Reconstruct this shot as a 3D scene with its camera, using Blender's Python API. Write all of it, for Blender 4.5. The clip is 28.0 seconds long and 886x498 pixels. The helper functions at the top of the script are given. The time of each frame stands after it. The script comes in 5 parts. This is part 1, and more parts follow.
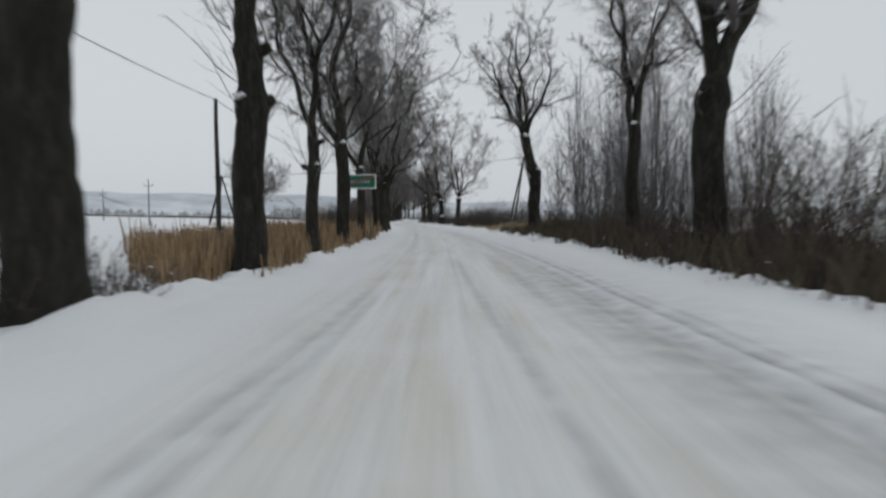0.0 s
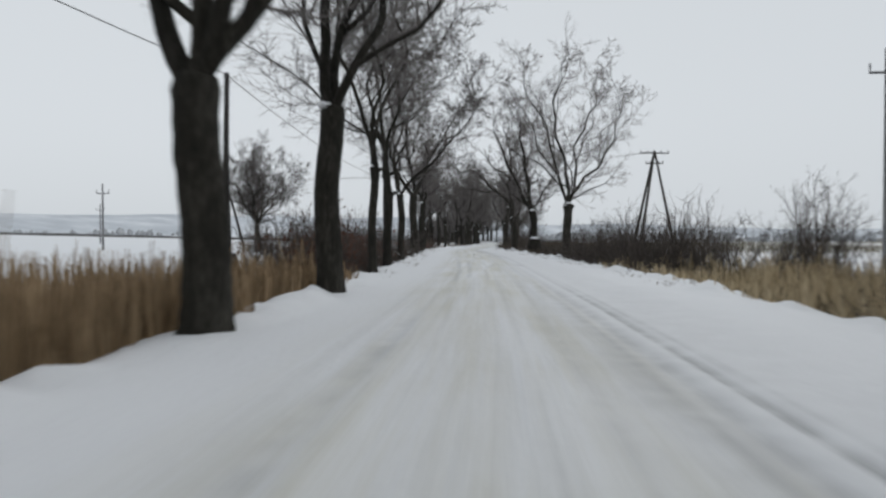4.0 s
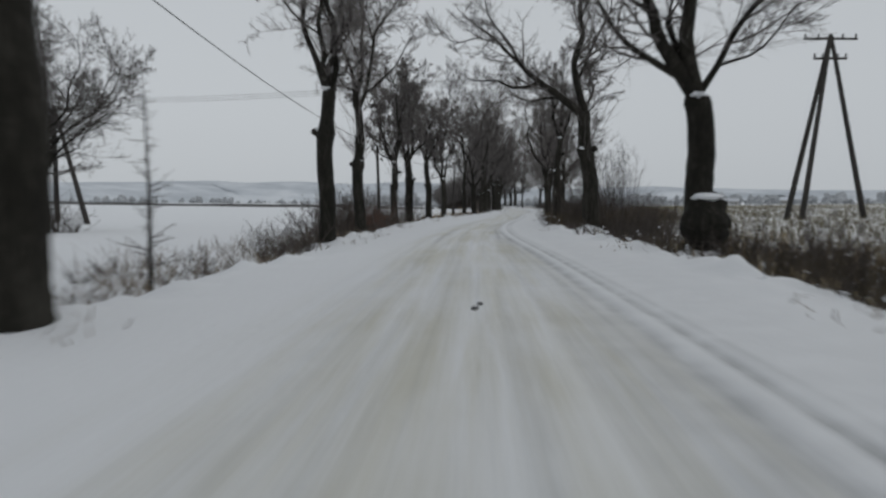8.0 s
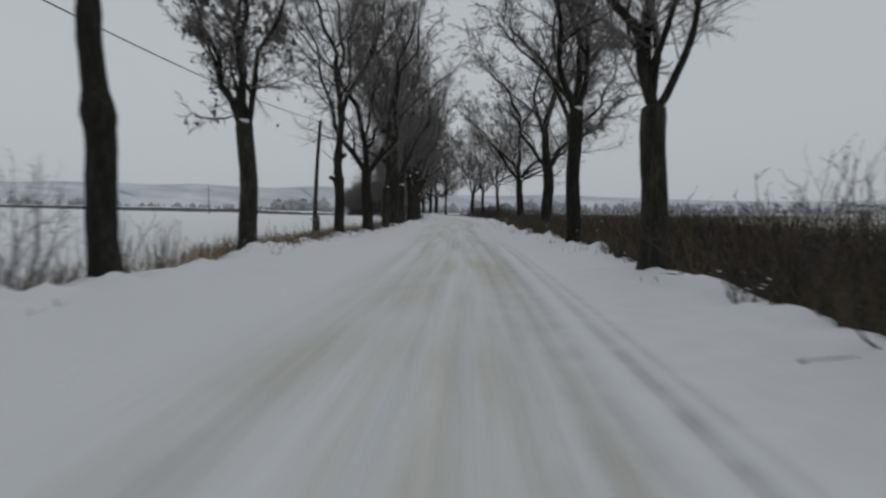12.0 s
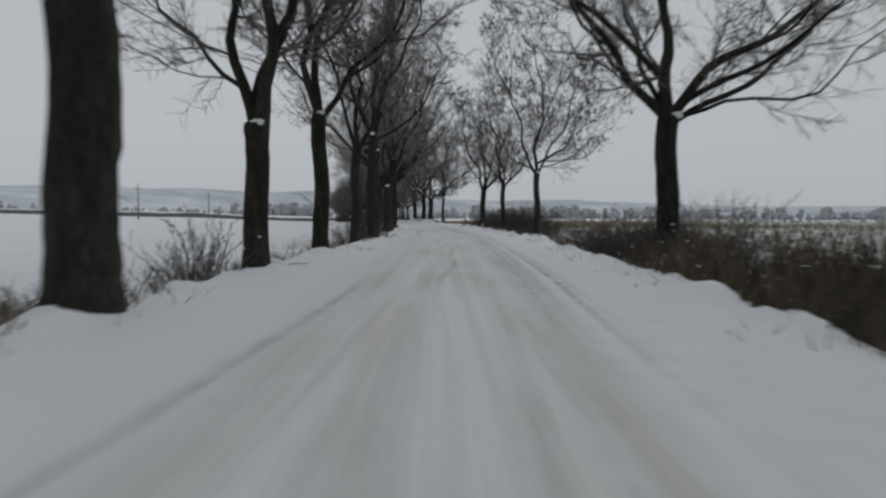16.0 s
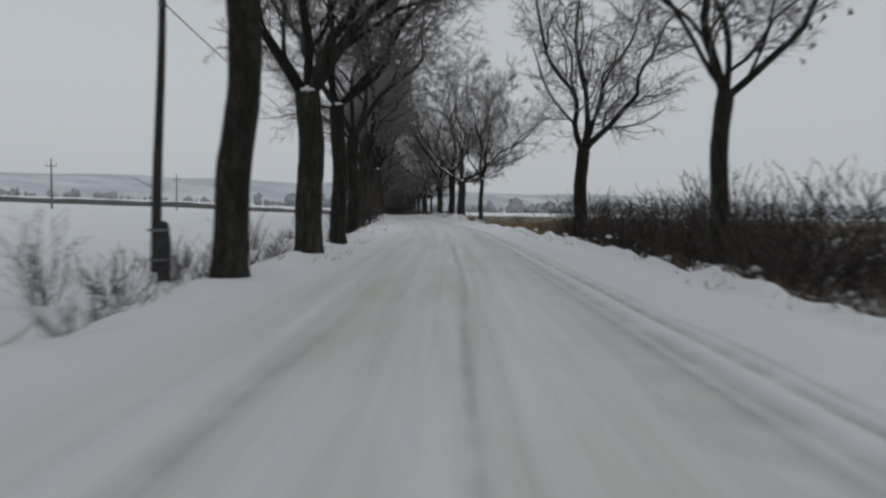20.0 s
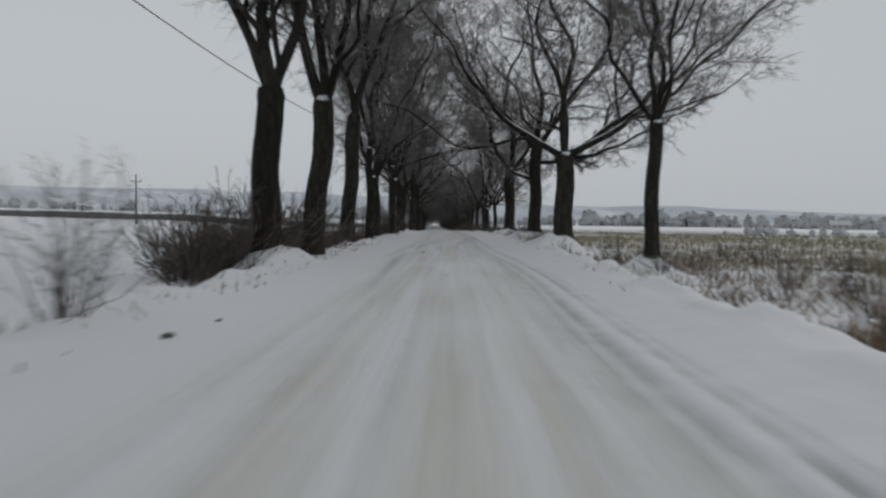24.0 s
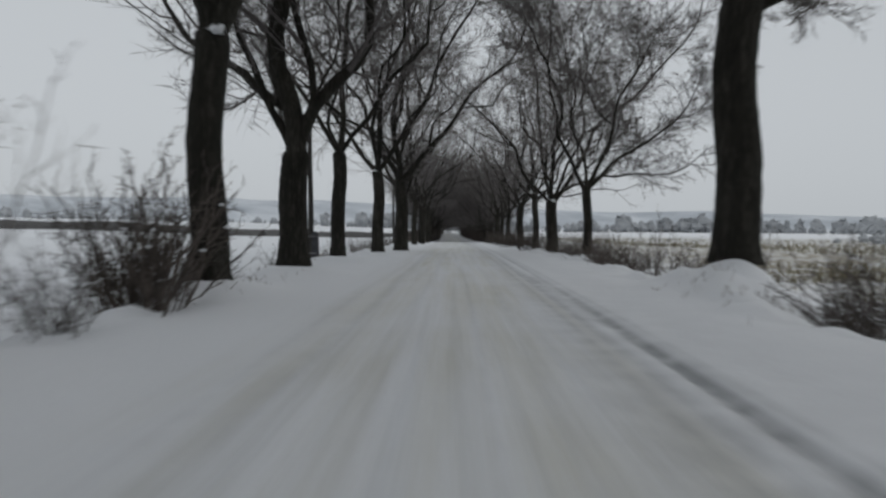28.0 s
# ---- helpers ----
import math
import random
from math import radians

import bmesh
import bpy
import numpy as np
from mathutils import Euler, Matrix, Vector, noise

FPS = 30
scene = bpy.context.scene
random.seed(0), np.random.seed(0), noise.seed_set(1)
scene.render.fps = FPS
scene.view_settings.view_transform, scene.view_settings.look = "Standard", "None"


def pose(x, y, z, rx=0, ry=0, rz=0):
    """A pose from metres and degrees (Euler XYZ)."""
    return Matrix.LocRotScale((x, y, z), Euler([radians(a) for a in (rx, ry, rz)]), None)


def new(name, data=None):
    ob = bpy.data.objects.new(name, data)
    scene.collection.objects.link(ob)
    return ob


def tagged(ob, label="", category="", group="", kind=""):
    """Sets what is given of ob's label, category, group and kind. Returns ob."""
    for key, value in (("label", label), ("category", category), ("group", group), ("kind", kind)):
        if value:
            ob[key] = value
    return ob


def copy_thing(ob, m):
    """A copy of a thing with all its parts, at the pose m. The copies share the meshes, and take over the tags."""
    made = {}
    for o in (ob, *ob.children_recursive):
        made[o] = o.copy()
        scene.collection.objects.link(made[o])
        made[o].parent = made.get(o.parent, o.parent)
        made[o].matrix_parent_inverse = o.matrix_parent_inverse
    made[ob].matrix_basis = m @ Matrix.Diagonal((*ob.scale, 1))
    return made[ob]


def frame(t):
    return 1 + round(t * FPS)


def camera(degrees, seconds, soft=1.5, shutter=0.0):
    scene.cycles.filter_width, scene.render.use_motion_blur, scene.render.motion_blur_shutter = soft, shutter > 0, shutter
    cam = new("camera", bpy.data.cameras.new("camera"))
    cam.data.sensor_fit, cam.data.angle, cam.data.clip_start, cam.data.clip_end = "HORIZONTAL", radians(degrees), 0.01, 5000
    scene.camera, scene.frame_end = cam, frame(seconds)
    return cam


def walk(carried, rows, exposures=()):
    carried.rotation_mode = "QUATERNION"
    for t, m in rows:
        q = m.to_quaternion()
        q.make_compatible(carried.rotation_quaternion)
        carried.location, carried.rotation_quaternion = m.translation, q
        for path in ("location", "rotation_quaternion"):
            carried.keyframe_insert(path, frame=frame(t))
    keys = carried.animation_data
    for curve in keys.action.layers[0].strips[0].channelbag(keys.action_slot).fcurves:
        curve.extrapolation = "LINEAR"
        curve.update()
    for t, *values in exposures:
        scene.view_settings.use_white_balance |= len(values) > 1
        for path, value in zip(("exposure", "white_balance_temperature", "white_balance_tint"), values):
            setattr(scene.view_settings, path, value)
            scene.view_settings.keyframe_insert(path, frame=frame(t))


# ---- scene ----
cam = camera(66.0, 28.0, soft=2.45, shutter=0.5)
# seconds, x, y, z, then turn about x, y, z in degrees
PATH = [
    (0.0, -0.00, 0.00, 1.18, 87.32, 0.26, -3.51),
    (0.5, 0.43, 5.45, 1.17, 84.63, 0.67, -2.13),
    (1.0, 0.87, 11.08, 1.20, 86.08, -0.67, -0.63),
    (1.5, 1.23, 16.47, 1.22, 86.68, -0.66, 1.17),
    (2.0, 1.55, 22.36, 1.21, 88.90, 0.10, 3.73),
    (2.5, 1.81, 28.34, 1.19, 91.16, -0.86, 3.08),
    (3.0, 2.02, 34.45, 1.19, 89.44, -1.84, 1.71),
    (3.5, 2.17, 39.96, 1.21, 89.21, -0.60, 2.99),
    (5.5, 2.33, 62.24, 1.17, 89.12, 0.70, 4.42),
    (6.0, 2.29, 68.03, 1.19, 87.69, 0.82, 4.25),
    (6.5, 2.16, 74.07, 1.19, 86.17, 0.16, 3.99),
    (7.0, 1.99, 80.17, 1.20, 88.34, 0.03, 3.42),
    (7.5, 1.76, 85.88, 1.20, 86.51, 0.03, 4.03),
    (8.0, 1.51, 91.62, 1.22, 86.30, 0.62, 5.54),
    (8.5, 1.25, 97.58, 1.25, 86.03, -0.01, 5.16),
    (9.0, 1.01, 103.57, 1.20, 87.36, 0.44, 5.02),
    (9.5, 0.67, 109.23, 1.18, 86.74, 0.92, 4.35),
    (10.0, 0.33, 114.73, 1.19, 86.26, 1.39, 1.87),
    (10.5, 0.10, 120.44, 1.21, 86.49, 1.27, 1.15),
    (11.0, 0.00, 126.10, 1.19, 85.74, 0.25, 0.02),
    (11.5, 0.10, 131.61, 1.15, 86.28, -0.41, -1.20),
    (13.5, 1.44, 151.30, 1.16, 87.15, 0.63, -2.10),
    (14.0, 1.68, 157.24, 1.17, 86.51, 1.11, -1.07),
    (14.5, 1.84, 163.23, 1.20, 87.21, 1.62, -1.74),
    (15.0, 1.93, 168.58, 1.22, 85.85, -0.89, -1.32),
    (15.5, 2.10, 174.19, 1.21, 87.37, -1.77, -2.73),
    (16.0, 2.27, 179.77, 1.24, 87.20, -0.12, -1.52),
    (16.5, 2.44, 185.27, 1.16, 87.22, 1.13, -0.74),
    (17.0, 2.58, 190.76, 1.22, 88.85, -0.61, -0.57),
    (17.5, 2.69, 196.67, 1.23, 86.42, -0.06, -0.98),
    (18.0, 2.78, 202.54, 1.21, 86.39, -0.46, -1.49),
    (18.5, 2.93, 208.34, 1.17, 87.24, -0.83, -1.00),
    (19.0, 3.09, 214.13, 1.22, 87.32, -0.23, 0.44),
    (19.5, 3.17, 219.81, 1.21, 87.42, -0.80, 1.05),
    (20.0, 3.17, 225.60, 1.21, 86.62, -0.88, 1.40),
    (20.5, 3.01, 231.38, 1.14, 87.18, -0.40, 1.87),
    (22.5, 2.83, 256.01, 1.18, 88.43, 1.00, 4.51),
    (23.0, 2.42, 261.93, 1.19, 89.49, 0.45, 4.64),
    (23.5, 1.96, 267.69, 1.19, 88.40, 0.53, 5.34),
    (24.0, 1.46, 273.54, 1.22, 87.62, -0.69, 6.94),
    (24.5, 0.85, 279.48, 1.20, 88.15, -1.52, 6.38),
    (25.0, 0.23, 285.32, 1.22, 86.16, -0.79, 7.01),
    (25.5, -0.46, 291.14, 1.14, 86.16, -0.49, 7.29),
    (26.0, -1.12, 296.86, 1.18, 86.20, 0.29, 8.07),
    (26.5, -1.81, 302.55, 1.23, 86.04, -0.07, 7.38),
    (27.0, -2.45, 308.18, 1.18, 86.39, 0.13, 7.76),
    (27.5, -3.08, 313.35, 1.19, 87.17, -1.35, 7.58),
    (28.0, -3.69, 318.58, 1.19, 88.22, -0.29, 8.73),
]
EXPOSURES = [(0.0, 0.06), (3.0, 0.24), (6.0, 0.11), (7.0, 0.17), (8.0, -0.2), (9.0, -0.22), (11.0, -0.33), (15.0, -0.36), (17.0, -0.28), (23.0, -0.26), (26.0, -0.22), (28.0, -0.16)]
walk(cam, [(r[0], pose(*r[1:])) for r in PATH], EXPOSURES)

# ---- sky and light: an even winter overcast ----
world = bpy.data.worlds.new("overcast_sky")
scene.world = world
world.use_nodes = True
wn, wl = world.node_tree.nodes, world.node_tree.links
wn.clear()
sky = wn.new("ShaderNodeTexSky")
sky.sky_type = "NISHITA"
sky.sun_disc = False
sky.sun_elevation, sky.sun_rotation = radians(28), radians(150)
sky.air_density, sky.dust_density = 1.0, 4.0
grey = wn.new("ShaderNodeHueSaturation")
grey.inputs["Saturation"].default_value = 0.15
cloud = wn.new("ShaderNodeMixRGB")
cloud.inputs["Fac"].default_value = 0.85
cloud.inputs["Color2"].default_value = (5.7, 6.05, 6.38, 1)
back = wn.new("ShaderNodeBackground")
back.inputs["Strength"].default_value = 0.105
out = wn.new("ShaderNodeOutputWorld")
wl.new(sky.outputs[0], grey.inputs["Color"])
wl.new(grey.outputs[0], cloud.inputs["Color1"])
wl.new(cloud.outputs[0], back.inputs["Color"])
wl.new(back.outputs[0], out.inputs["Surface"])
sun = new("sun", bpy.data.lights.new("sun", "SUN"))
sun.data.energy, sun.data.angle, sun.data.color = 0.5, radians(60), (1.0, 0.97, 0.93)
sun.matrix_world = pose(0, 0, 60, 62, 0, 150)


# ---- materials ----
def material(name, rough=0.9, spec=0.2):
    m = bpy.data.materials.new(name)
    m.use_nodes = True
    b = m.node_tree.nodes["Principled BSDF"]
    b.inputs["Roughness"].default_value = rough
    b.inputs["Specular IOR Level"].default_value = spec
    return m, m.node_tree.nodes, m.node_tree.links, b


def ramp(n, stops):
    r = n.new("ShaderNodeValToRGB")
    e = r.color_ramp.elements
    while len(e) < len(stops):
        e.new(0.5)
    for k, (p, c) in zip(e, stops):
        k.position, k.color = p, (*c, 1)
    return r


def mapped(n, l, scale, space="Object", world_space=False):
    tc = n.new("ShaderNodeNewGeometry") if world_space else n.new("ShaderNodeTexCoord")
    mp = n.new("ShaderNodeMapping")
    mp.inputs["Scale"].default_value = scale
    l.new(tc.outputs["Position" if world_space else space], mp.inputs["Vector"])
    return mp


def noise_tex(n, l, mp, scale, detail=4, rough=0.6):
    t = n.new("ShaderNodeTexNoise")
    t.inputs["Scale"].default_value, t.inputs["Detail"].default_value, t.inputs["Roughness"].default_value = scale, detail, rough
    l.new(mp.outputs[0], t.inputs["Vector"])
    return t


def mottled(name, stops, scale, rough=0.9, stretch=(1, 1, 1), bump=0.3, fine=6.0, vary=0.25, spec=0.2):
    """Two scales of noise through a colour ramp, with relief, and each object a little lighter or darker."""
    m, n, l, b = material(name, rough, spec)
    mp = mapped(n, l, stretch)
    big, small = noise_tex(n, l, mp, scale), noise_tex(n, l, mp, scale * fine, 5, 0.7)
    mix = n.new("ShaderNodeMath")
    mix.operation = "MULTIPLY_ADD"
    mix.inputs[1].default_value = 0.55
    l.new(big.outputs["Fac"], mix.inputs[0])
    half = n.new("ShaderNodeMath")
    half.operation = "MULTIPLY"
    half.inputs[1].default_value = 0.45
    l.new(small.outputs["Fac"], half.inputs[0])
    l.new(half.outputs[0], mix.inputs[2])
    r = ramp(n, stops)
    l.new(mix.outputs[0], r.inputs[0])
    info = n.new("ShaderNodeObjectInfo")
    mr = n.new("ShaderNodeMapRange")
    mr.inputs["To Min"].default_value, mr.inputs["To Max"].default_value = 1 - vary, 1 + vary
    l.new(info.outputs["Random"], mr.inputs["Value"])
    hs = n.new("ShaderNodeHueSaturation")
    l.new(r.outputs[0], hs.inputs["Color"])
    l.new(mr.outputs[0], hs.inputs["Value"])
    l.new(hs.outputs[0], b.inputs["Base Color"])
    if bump:
        bp = n.new("ShaderNodeBump")
        bp.inputs["Strength"].default_value, bp.inputs["Distance"].default_value = bump, 0.04
        l.new(small.outputs["Fac"], bp.inputs["Height"])
        l.new(bp.outputs[0], b.inputs["Normal"])
    return m


BARK = mottled("bark", [(0.3, (0.010, 0.009, 0.008)), (0.5, (0.022, 0.0205, 0.0165)), (0.72, (0.058, 0.054, 0.046))], 5.0, 0.95, (1, 1, 0.22), 0.9, 4.0, 0.3)
TWIG = mottled("twig_bark", [(0.3, (0.085, 0.077, 0.075)), (0.7, (0.19, 0.174, 0.168))], 3.0, 0.9, (1, 1, 1), 0.0)
SNOW = mottled("clean_snow", [(0.3, (0.74, 0.76, 0.79)), (0.7, (0.84, 0.85, 0.87))], 3.0, 0.75, (1, 1, 1), 0.3, 6.0, 0.03)
WOOD = mottled("weathered_pole_wood", [(0.3, (0.020, 0.019, 0.018)), (0.7, (0.065, 0.060, 0.055))], 4.0, 0.9, (1, 1, 0.1), 0.4)
STUB = mottled("stained_concrete", [(0.3, (0.030, 0.030, 0.034)), (0.7, (0.085, 0.085, 0.092))], 6.0, 0.9)
CONCRETE = mottled("pole_concrete", [(0.3, (0.10, 0.10, 0.11)), (0.7, (0.22, 0.22, 0.22))], 6.0, 0.9)


# ---- mesh helpers ----
def mesh_of(name, verts, quads, mat, smooth=True):
    verts, quads = np.asarray(verts, dtype=np.float32).reshape(-1, 3), np.asarray(quads, dtype=np.int32)
    if quads.shape[1] == 3:
        quads = np.concatenate([quads, np.full((len(quads), 1), -1, np.int32)], 1)
    real = quads >= 0
    count = real.sum(1)
    loops = quads[real]
    me = bpy.data.meshes.new(name)
    me.vertices.add(len(verts))
    me.vertices.foreach_set("co", verts.ravel())
    me.loops.add(len(loops))
    me.loops.foreach_set("vertex_index", loops)
    me.polygons.add(len(quads))
    me.polygons.foreach_set("loop_start", np.concatenate([[0], np.cumsum(count)[:-1]]).astype(np.int32))
    me.polygons.foreach_set("use_smooth", np.full(len(quads), smooth))
    me.materials.append(mat)
    me.update(calc_edges=True)
    return me


def tubes(pts, rad, sides):
    """Tubes along many polylines at once. pts: (m, n, 3), rad: (m, n)."""
    pts, rad = np.asarray(pts, float), np.asarray(rad, float)
    m, n, _ = pts.shape
    tan = np.gradient(pts, axis=1)
    tan /= np.linalg.norm(tan, axis=2, keepdims=True) + 1e-9
    ref = np.where(np.abs(tan[:, :1, 2:3]) > 0.9, np.array([1.0, 0, 0]), np.array([0, 0, 1.0]))
    a = np.cross(tan, np.broadcast_to(ref, tan.shape))
    a /= np.linalg.norm(a, axis=2, keepdims=True) + 1e-9
    b = np.cross(tan, a)
    ang = np.arange(sides) * 2 * np.pi / sides
    ring = a[:, :, None, :] * np.cos(ang)[None, None, :, None] + b[:, :, None, :] * np.sin(ang)[None, None, :, None]
    verts = pts[:, :, None, :] + ring * rad[:, :, None, None]
    idx = np.arange(m * n * sides).reshape(m, n, sides)
    nxt = np.roll(idx, -1, axis=2)
    quads = np.stack([idx[:, :-1], nxt[:, :-1], nxt[:, 1:], idx[:, 1:]], axis=-1).reshape(-1, 4)
    return verts.reshape(-1, 3), quads


def spikes(pts, rad):
    """Pointed three-sided twigs, from pts[:, 0] to pts[:, 1]; a triangle's fourth corner is -1."""
    v, _ = tubes(pts, rad, 3)
    m = len(pts)
    v = v.reshape(m, 2, 3, 3)
    v = np.concatenate([v[:, 0], pts[:, 1:2]], 1)
    i = np.arange(m)[:, None, None] * 4
    q = i + np.array([[0, 1, 3], [1, 2, 3], [2, 0, 3]])[None]
    q = np.concatenate([q, np.full((m, 3, 1), -1)], 2)
    return v.reshape(-1, 3), q.reshape(-1, 4)


def slivers(pts, rad, rng):
    """The finest twig tips, one thin pointed face each, turned every way."""
    tan = pts[:, 1] - pts[:, 0]
    side = np.cross(tan, rng.normal(0, 1, tan.shape))
    side *= rad[:, :1] / (np.linalg.norm(side, axis=1, keepdims=True) + 1e-9)
    v = np.stack([pts[:, 0] - side, pts[:, 0] + side, pts[:, 1]], 1)
    q = np.concatenate([np.arange(len(pts) * 3).reshape(-1, 3), np.full((len(pts), 1), -1)], 1)
    return v.reshape(-1, 3), q


def joined(pieces):
    vs, qs, k = [], [], 0
    for v, q in pieces:
        vs.append(v), qs.append(np.where(q < 0, -1, q + k))
        k += len(v)
    return np.concatenate(vs), np.concatenate(qs)


def blob(centre, size, rng, nu=10, nv=6, rough=0.25):
    """A lumpy closed lump."""
    u, v = np.meshgrid(np.linspace(0, 2 * np.pi, nu, endpoint=False), np.linspace(0.02, np.pi - 0.02, nv), indexing="ij")
    r = 1 + rough * rng.uniform(-1, 1, u.shape)
    r[:, 0], r[:, -1] = 1, 1
    p = np.stack([r * np.sin(v) * np.cos(u) * size[0], r * np.sin(v) * np.sin(u) * size[1], r * np.cos(v) * size[2]], -1) + np.array(centre)
    idx = np.arange(nu * nv).reshape(nu, nv)
    nx = np.roll(idx, -1, axis=0)
    q = np.stack([idx[:, :-1], idx[:, 1:], nx[:, 1:], nx[:, :-1]], -1).reshape(-1, 4)
    return p.reshape(-1, 3), q


def part(name, geo, mat, parent, label="", kind="", smooth=True):
    ob = new(name, mesh_of(name, geo[0], geo[1], mat, smooth))
    ob.parent = parent
    return tagged(ob, label, kind=kind)


def thing(name, x, y, z, label, category, group="", kind="", turn=0):
    ob = new(name)
    ob.matrix_world = pose(x, y, z, 0, 0, turn)
    ob.empty_display_size = 0.2
    return tagged(ob, label, category, group, kind)


# ---- the road's line: x of its middle at each y ----
LINE_Y = [-80, 0, 28, 50, 66, 80, 98, 115, 126, 132, 142, 152, 163, 180, 200, 216, 231, 246, 258, 270, 285, 302, 318, 350, 420, 470, 520, 600]
LINE_X = [-2.5, 0.0, 1.75, 2.25, 2.3, 2.0, 1.25, 0.35, 0.0, 0.1, 0.75, 1.4, 1.85, 2.3, 2.8, 3.1, 3.0, 2.65, 2.35, 1.75, 0.3, -1.75, -3.65, -8.0, -17.7, -24.7, -32.2, -45.2]


def road_x(y):
    y = np.asarray(y, float)
    k = np.array([-1.5, -0.5, 0.5, 1.5]) * 5
    return sum(np.interp(y + d, LINE_Y, LINE_X) for d in k) / 4


def bumps(x, y, seed, size, octaves=3):
    """Smooth value noise on arrays."""
    out, amp, tot = 0.0, 1.0, 0.0
    for o in range(octaves):
        fx, fy = x / size * 2 ** o + 17.3 * o + seed, y / size * 2 ** o + 5.1 * o - seed
        ix, iy = np.floor(fx), np.floor(fy)
        tx, ty = fx - ix, fy - iy
        tx, ty = tx * tx * (3 - 2 * tx), ty * ty * (3 - 2 * ty)
        h = lambda a, b: np.modf(np.abs(np.sin(a * 127.1 + b * 311.7 + seed * 7.7) * 43758.5453))[0]
        v = (h(ix, iy) * (1 - tx) + h(ix + 1, iy) * tx) * (1 - ty) + (h(ix, iy + 1) * (1 - tx) + h(ix + 1, iy + 1) * tx) * ty
        out, tot, amp = out + amp * v, tot + amp, amp * 0.5
    return out / tot - 0.5


MOUNDS = [(3.05, 308.0, 1.2, 0.8), (1.65, 320.3, 1.2, 0.75), (-0.15, 332.2, 1.2, 0.5), (5.1, 295.5, 0.6, 0.25)]  # x, y, radius, height of the snow heaped against trunks
MOUNDS += [(-5.3, 291.2, 1.0, 0.45), (-4.0, 277.0, 0.9, 0.3), (5.2, 123.6, 0.7, 0.3), (4.5, 137.4, 0.7, 0.35), (7.6, 170.4, 0.6, 0.3), (9.0, 198.2, 0.6, 0.35)]
# where the cleared verge ends and the rough growth begins, as offsets from the road's line
VERGE_Y = [0, 20, 42, 60, 77, 87, 100, 115, 132, 145, 158, 165, 178, 190, 205, 213, 222, 250, 270, 282, 295, 306, 318, 330, 380]
VERGE_R = [5.2, 5.3, 5.2, 5.4, 4.8, 4.9, 4.4, 4.1, 3.3, 3.4, 3.7, 3.7, 3.7, 4.1, 4.7, 5.1, 4.9, 5.0, 4.3, 3.9, 4.2, 4.5, 4.7, 4.6, 4.6]
VERGE_L = [4.2, 3.8, 3.5, 3.8, 4.05, 4.3, 4.5, 4.35, 5.0, 5.6, 5.8, 5.4, 4.8, 4.5, 3.4, 3.2, 3.2, 3.4, 4.1, 4.5, 4.5, 4.3, 4.1, 4.4, 4.6]


def verge(y, side):
    return np.interp(y, VERGE_Y, VERGE_R if side > 0 else VERGE_L)


FOOT_Y, FOOT_Z = (0, 296, 312, 330, 345, 400), (0.03, 0.05, 0.16, 0.28, 0.2, -1.0)
FEET = [(-2.73, 33.9), (-1.51, 33.9)]  # where trunks stand, level with the road


TRACK_Y = [0, 16, 40, 72, 96, 108, 118, 130, 160, 172, 184, 195, 207, 220, 231, 250, 266, 279, 290, 302, 312, 325, 345]
TRACK_U = [2.7, 2.7, 2.3, 1.76, 2.0, 1.83, 1.42, 1.18, 1.28, 1.43, 1.7, 2.3, 2.52, 2.86, 2.57, 2.4, 2.28, 1.9, 2.22, 1.85, 1.9, 2.12, 2.15]


def outer_track(y):
    """Where the outermost wheel track runs, beside the road's middle."""
    return sum(np.interp(y + d, TRACK_Y, TRACK_U) for d in (-3.0, 0.0, 3.0)) / 3


def sway(y, c):
    """How far a wheel track strays sideways along the road."""
    if c > 1.5:
        return outer_track(y) - 2.22 + 0.05 * bumps(y * 0, y, c * 3.1 + 40, 9.0, 2)
    return 0.36 * bumps(y * 0, y, 3.0, 24.0) + 0.22 * bumps(y * 0, y, c * 3.1 + 40, 13.0, 2)


def worn(y, c):
    """How deeply a wheel track is pressed, 0 to 1."""
    if c > 1.5:
        return np.clip(0.75 + 1.1 * bumps(y * 0, y, c + 9, 9.0), 0.25, 1) * np.interp(y, (58, 66, 84, 94, 160, 167, 184, 192), (1, 0.45, 0.45, 1, 1, 0.35, 0.35, 1))
    return np.clip(0.42 + 1.9 * bumps(y * 0, y, c + 9, 13.0), 0, 1)


TRACKS = []  # single wheel tracks and the ridges between them: y, offset from the road's line, half width, depth (a ridge is negative), how dark


def track(ty, tu, w, d, dark):
    TRACKS.append((ty, tu, w, d, dark))


def pressed(u, y, ty, tu, w):
    """How much of a track lies at a place: full along its middle, fading out at both ends."""
    off = u - np.interp(y, ty, tu) - 0.05 * bumps(y * 0, y, w * 50 + ty[0], 4.0, 3)
    ends = np.clip(np.minimum(y - ty[0], ty[-1] - y) / 2.5, 0, 1)
    return np.exp(-(off / w) ** 2) * ends * np.clip(0.85 + 1.3 * bumps(u * 3, y, ty[0] + 1.0, 2.2, 3), 0.1, 1.2)


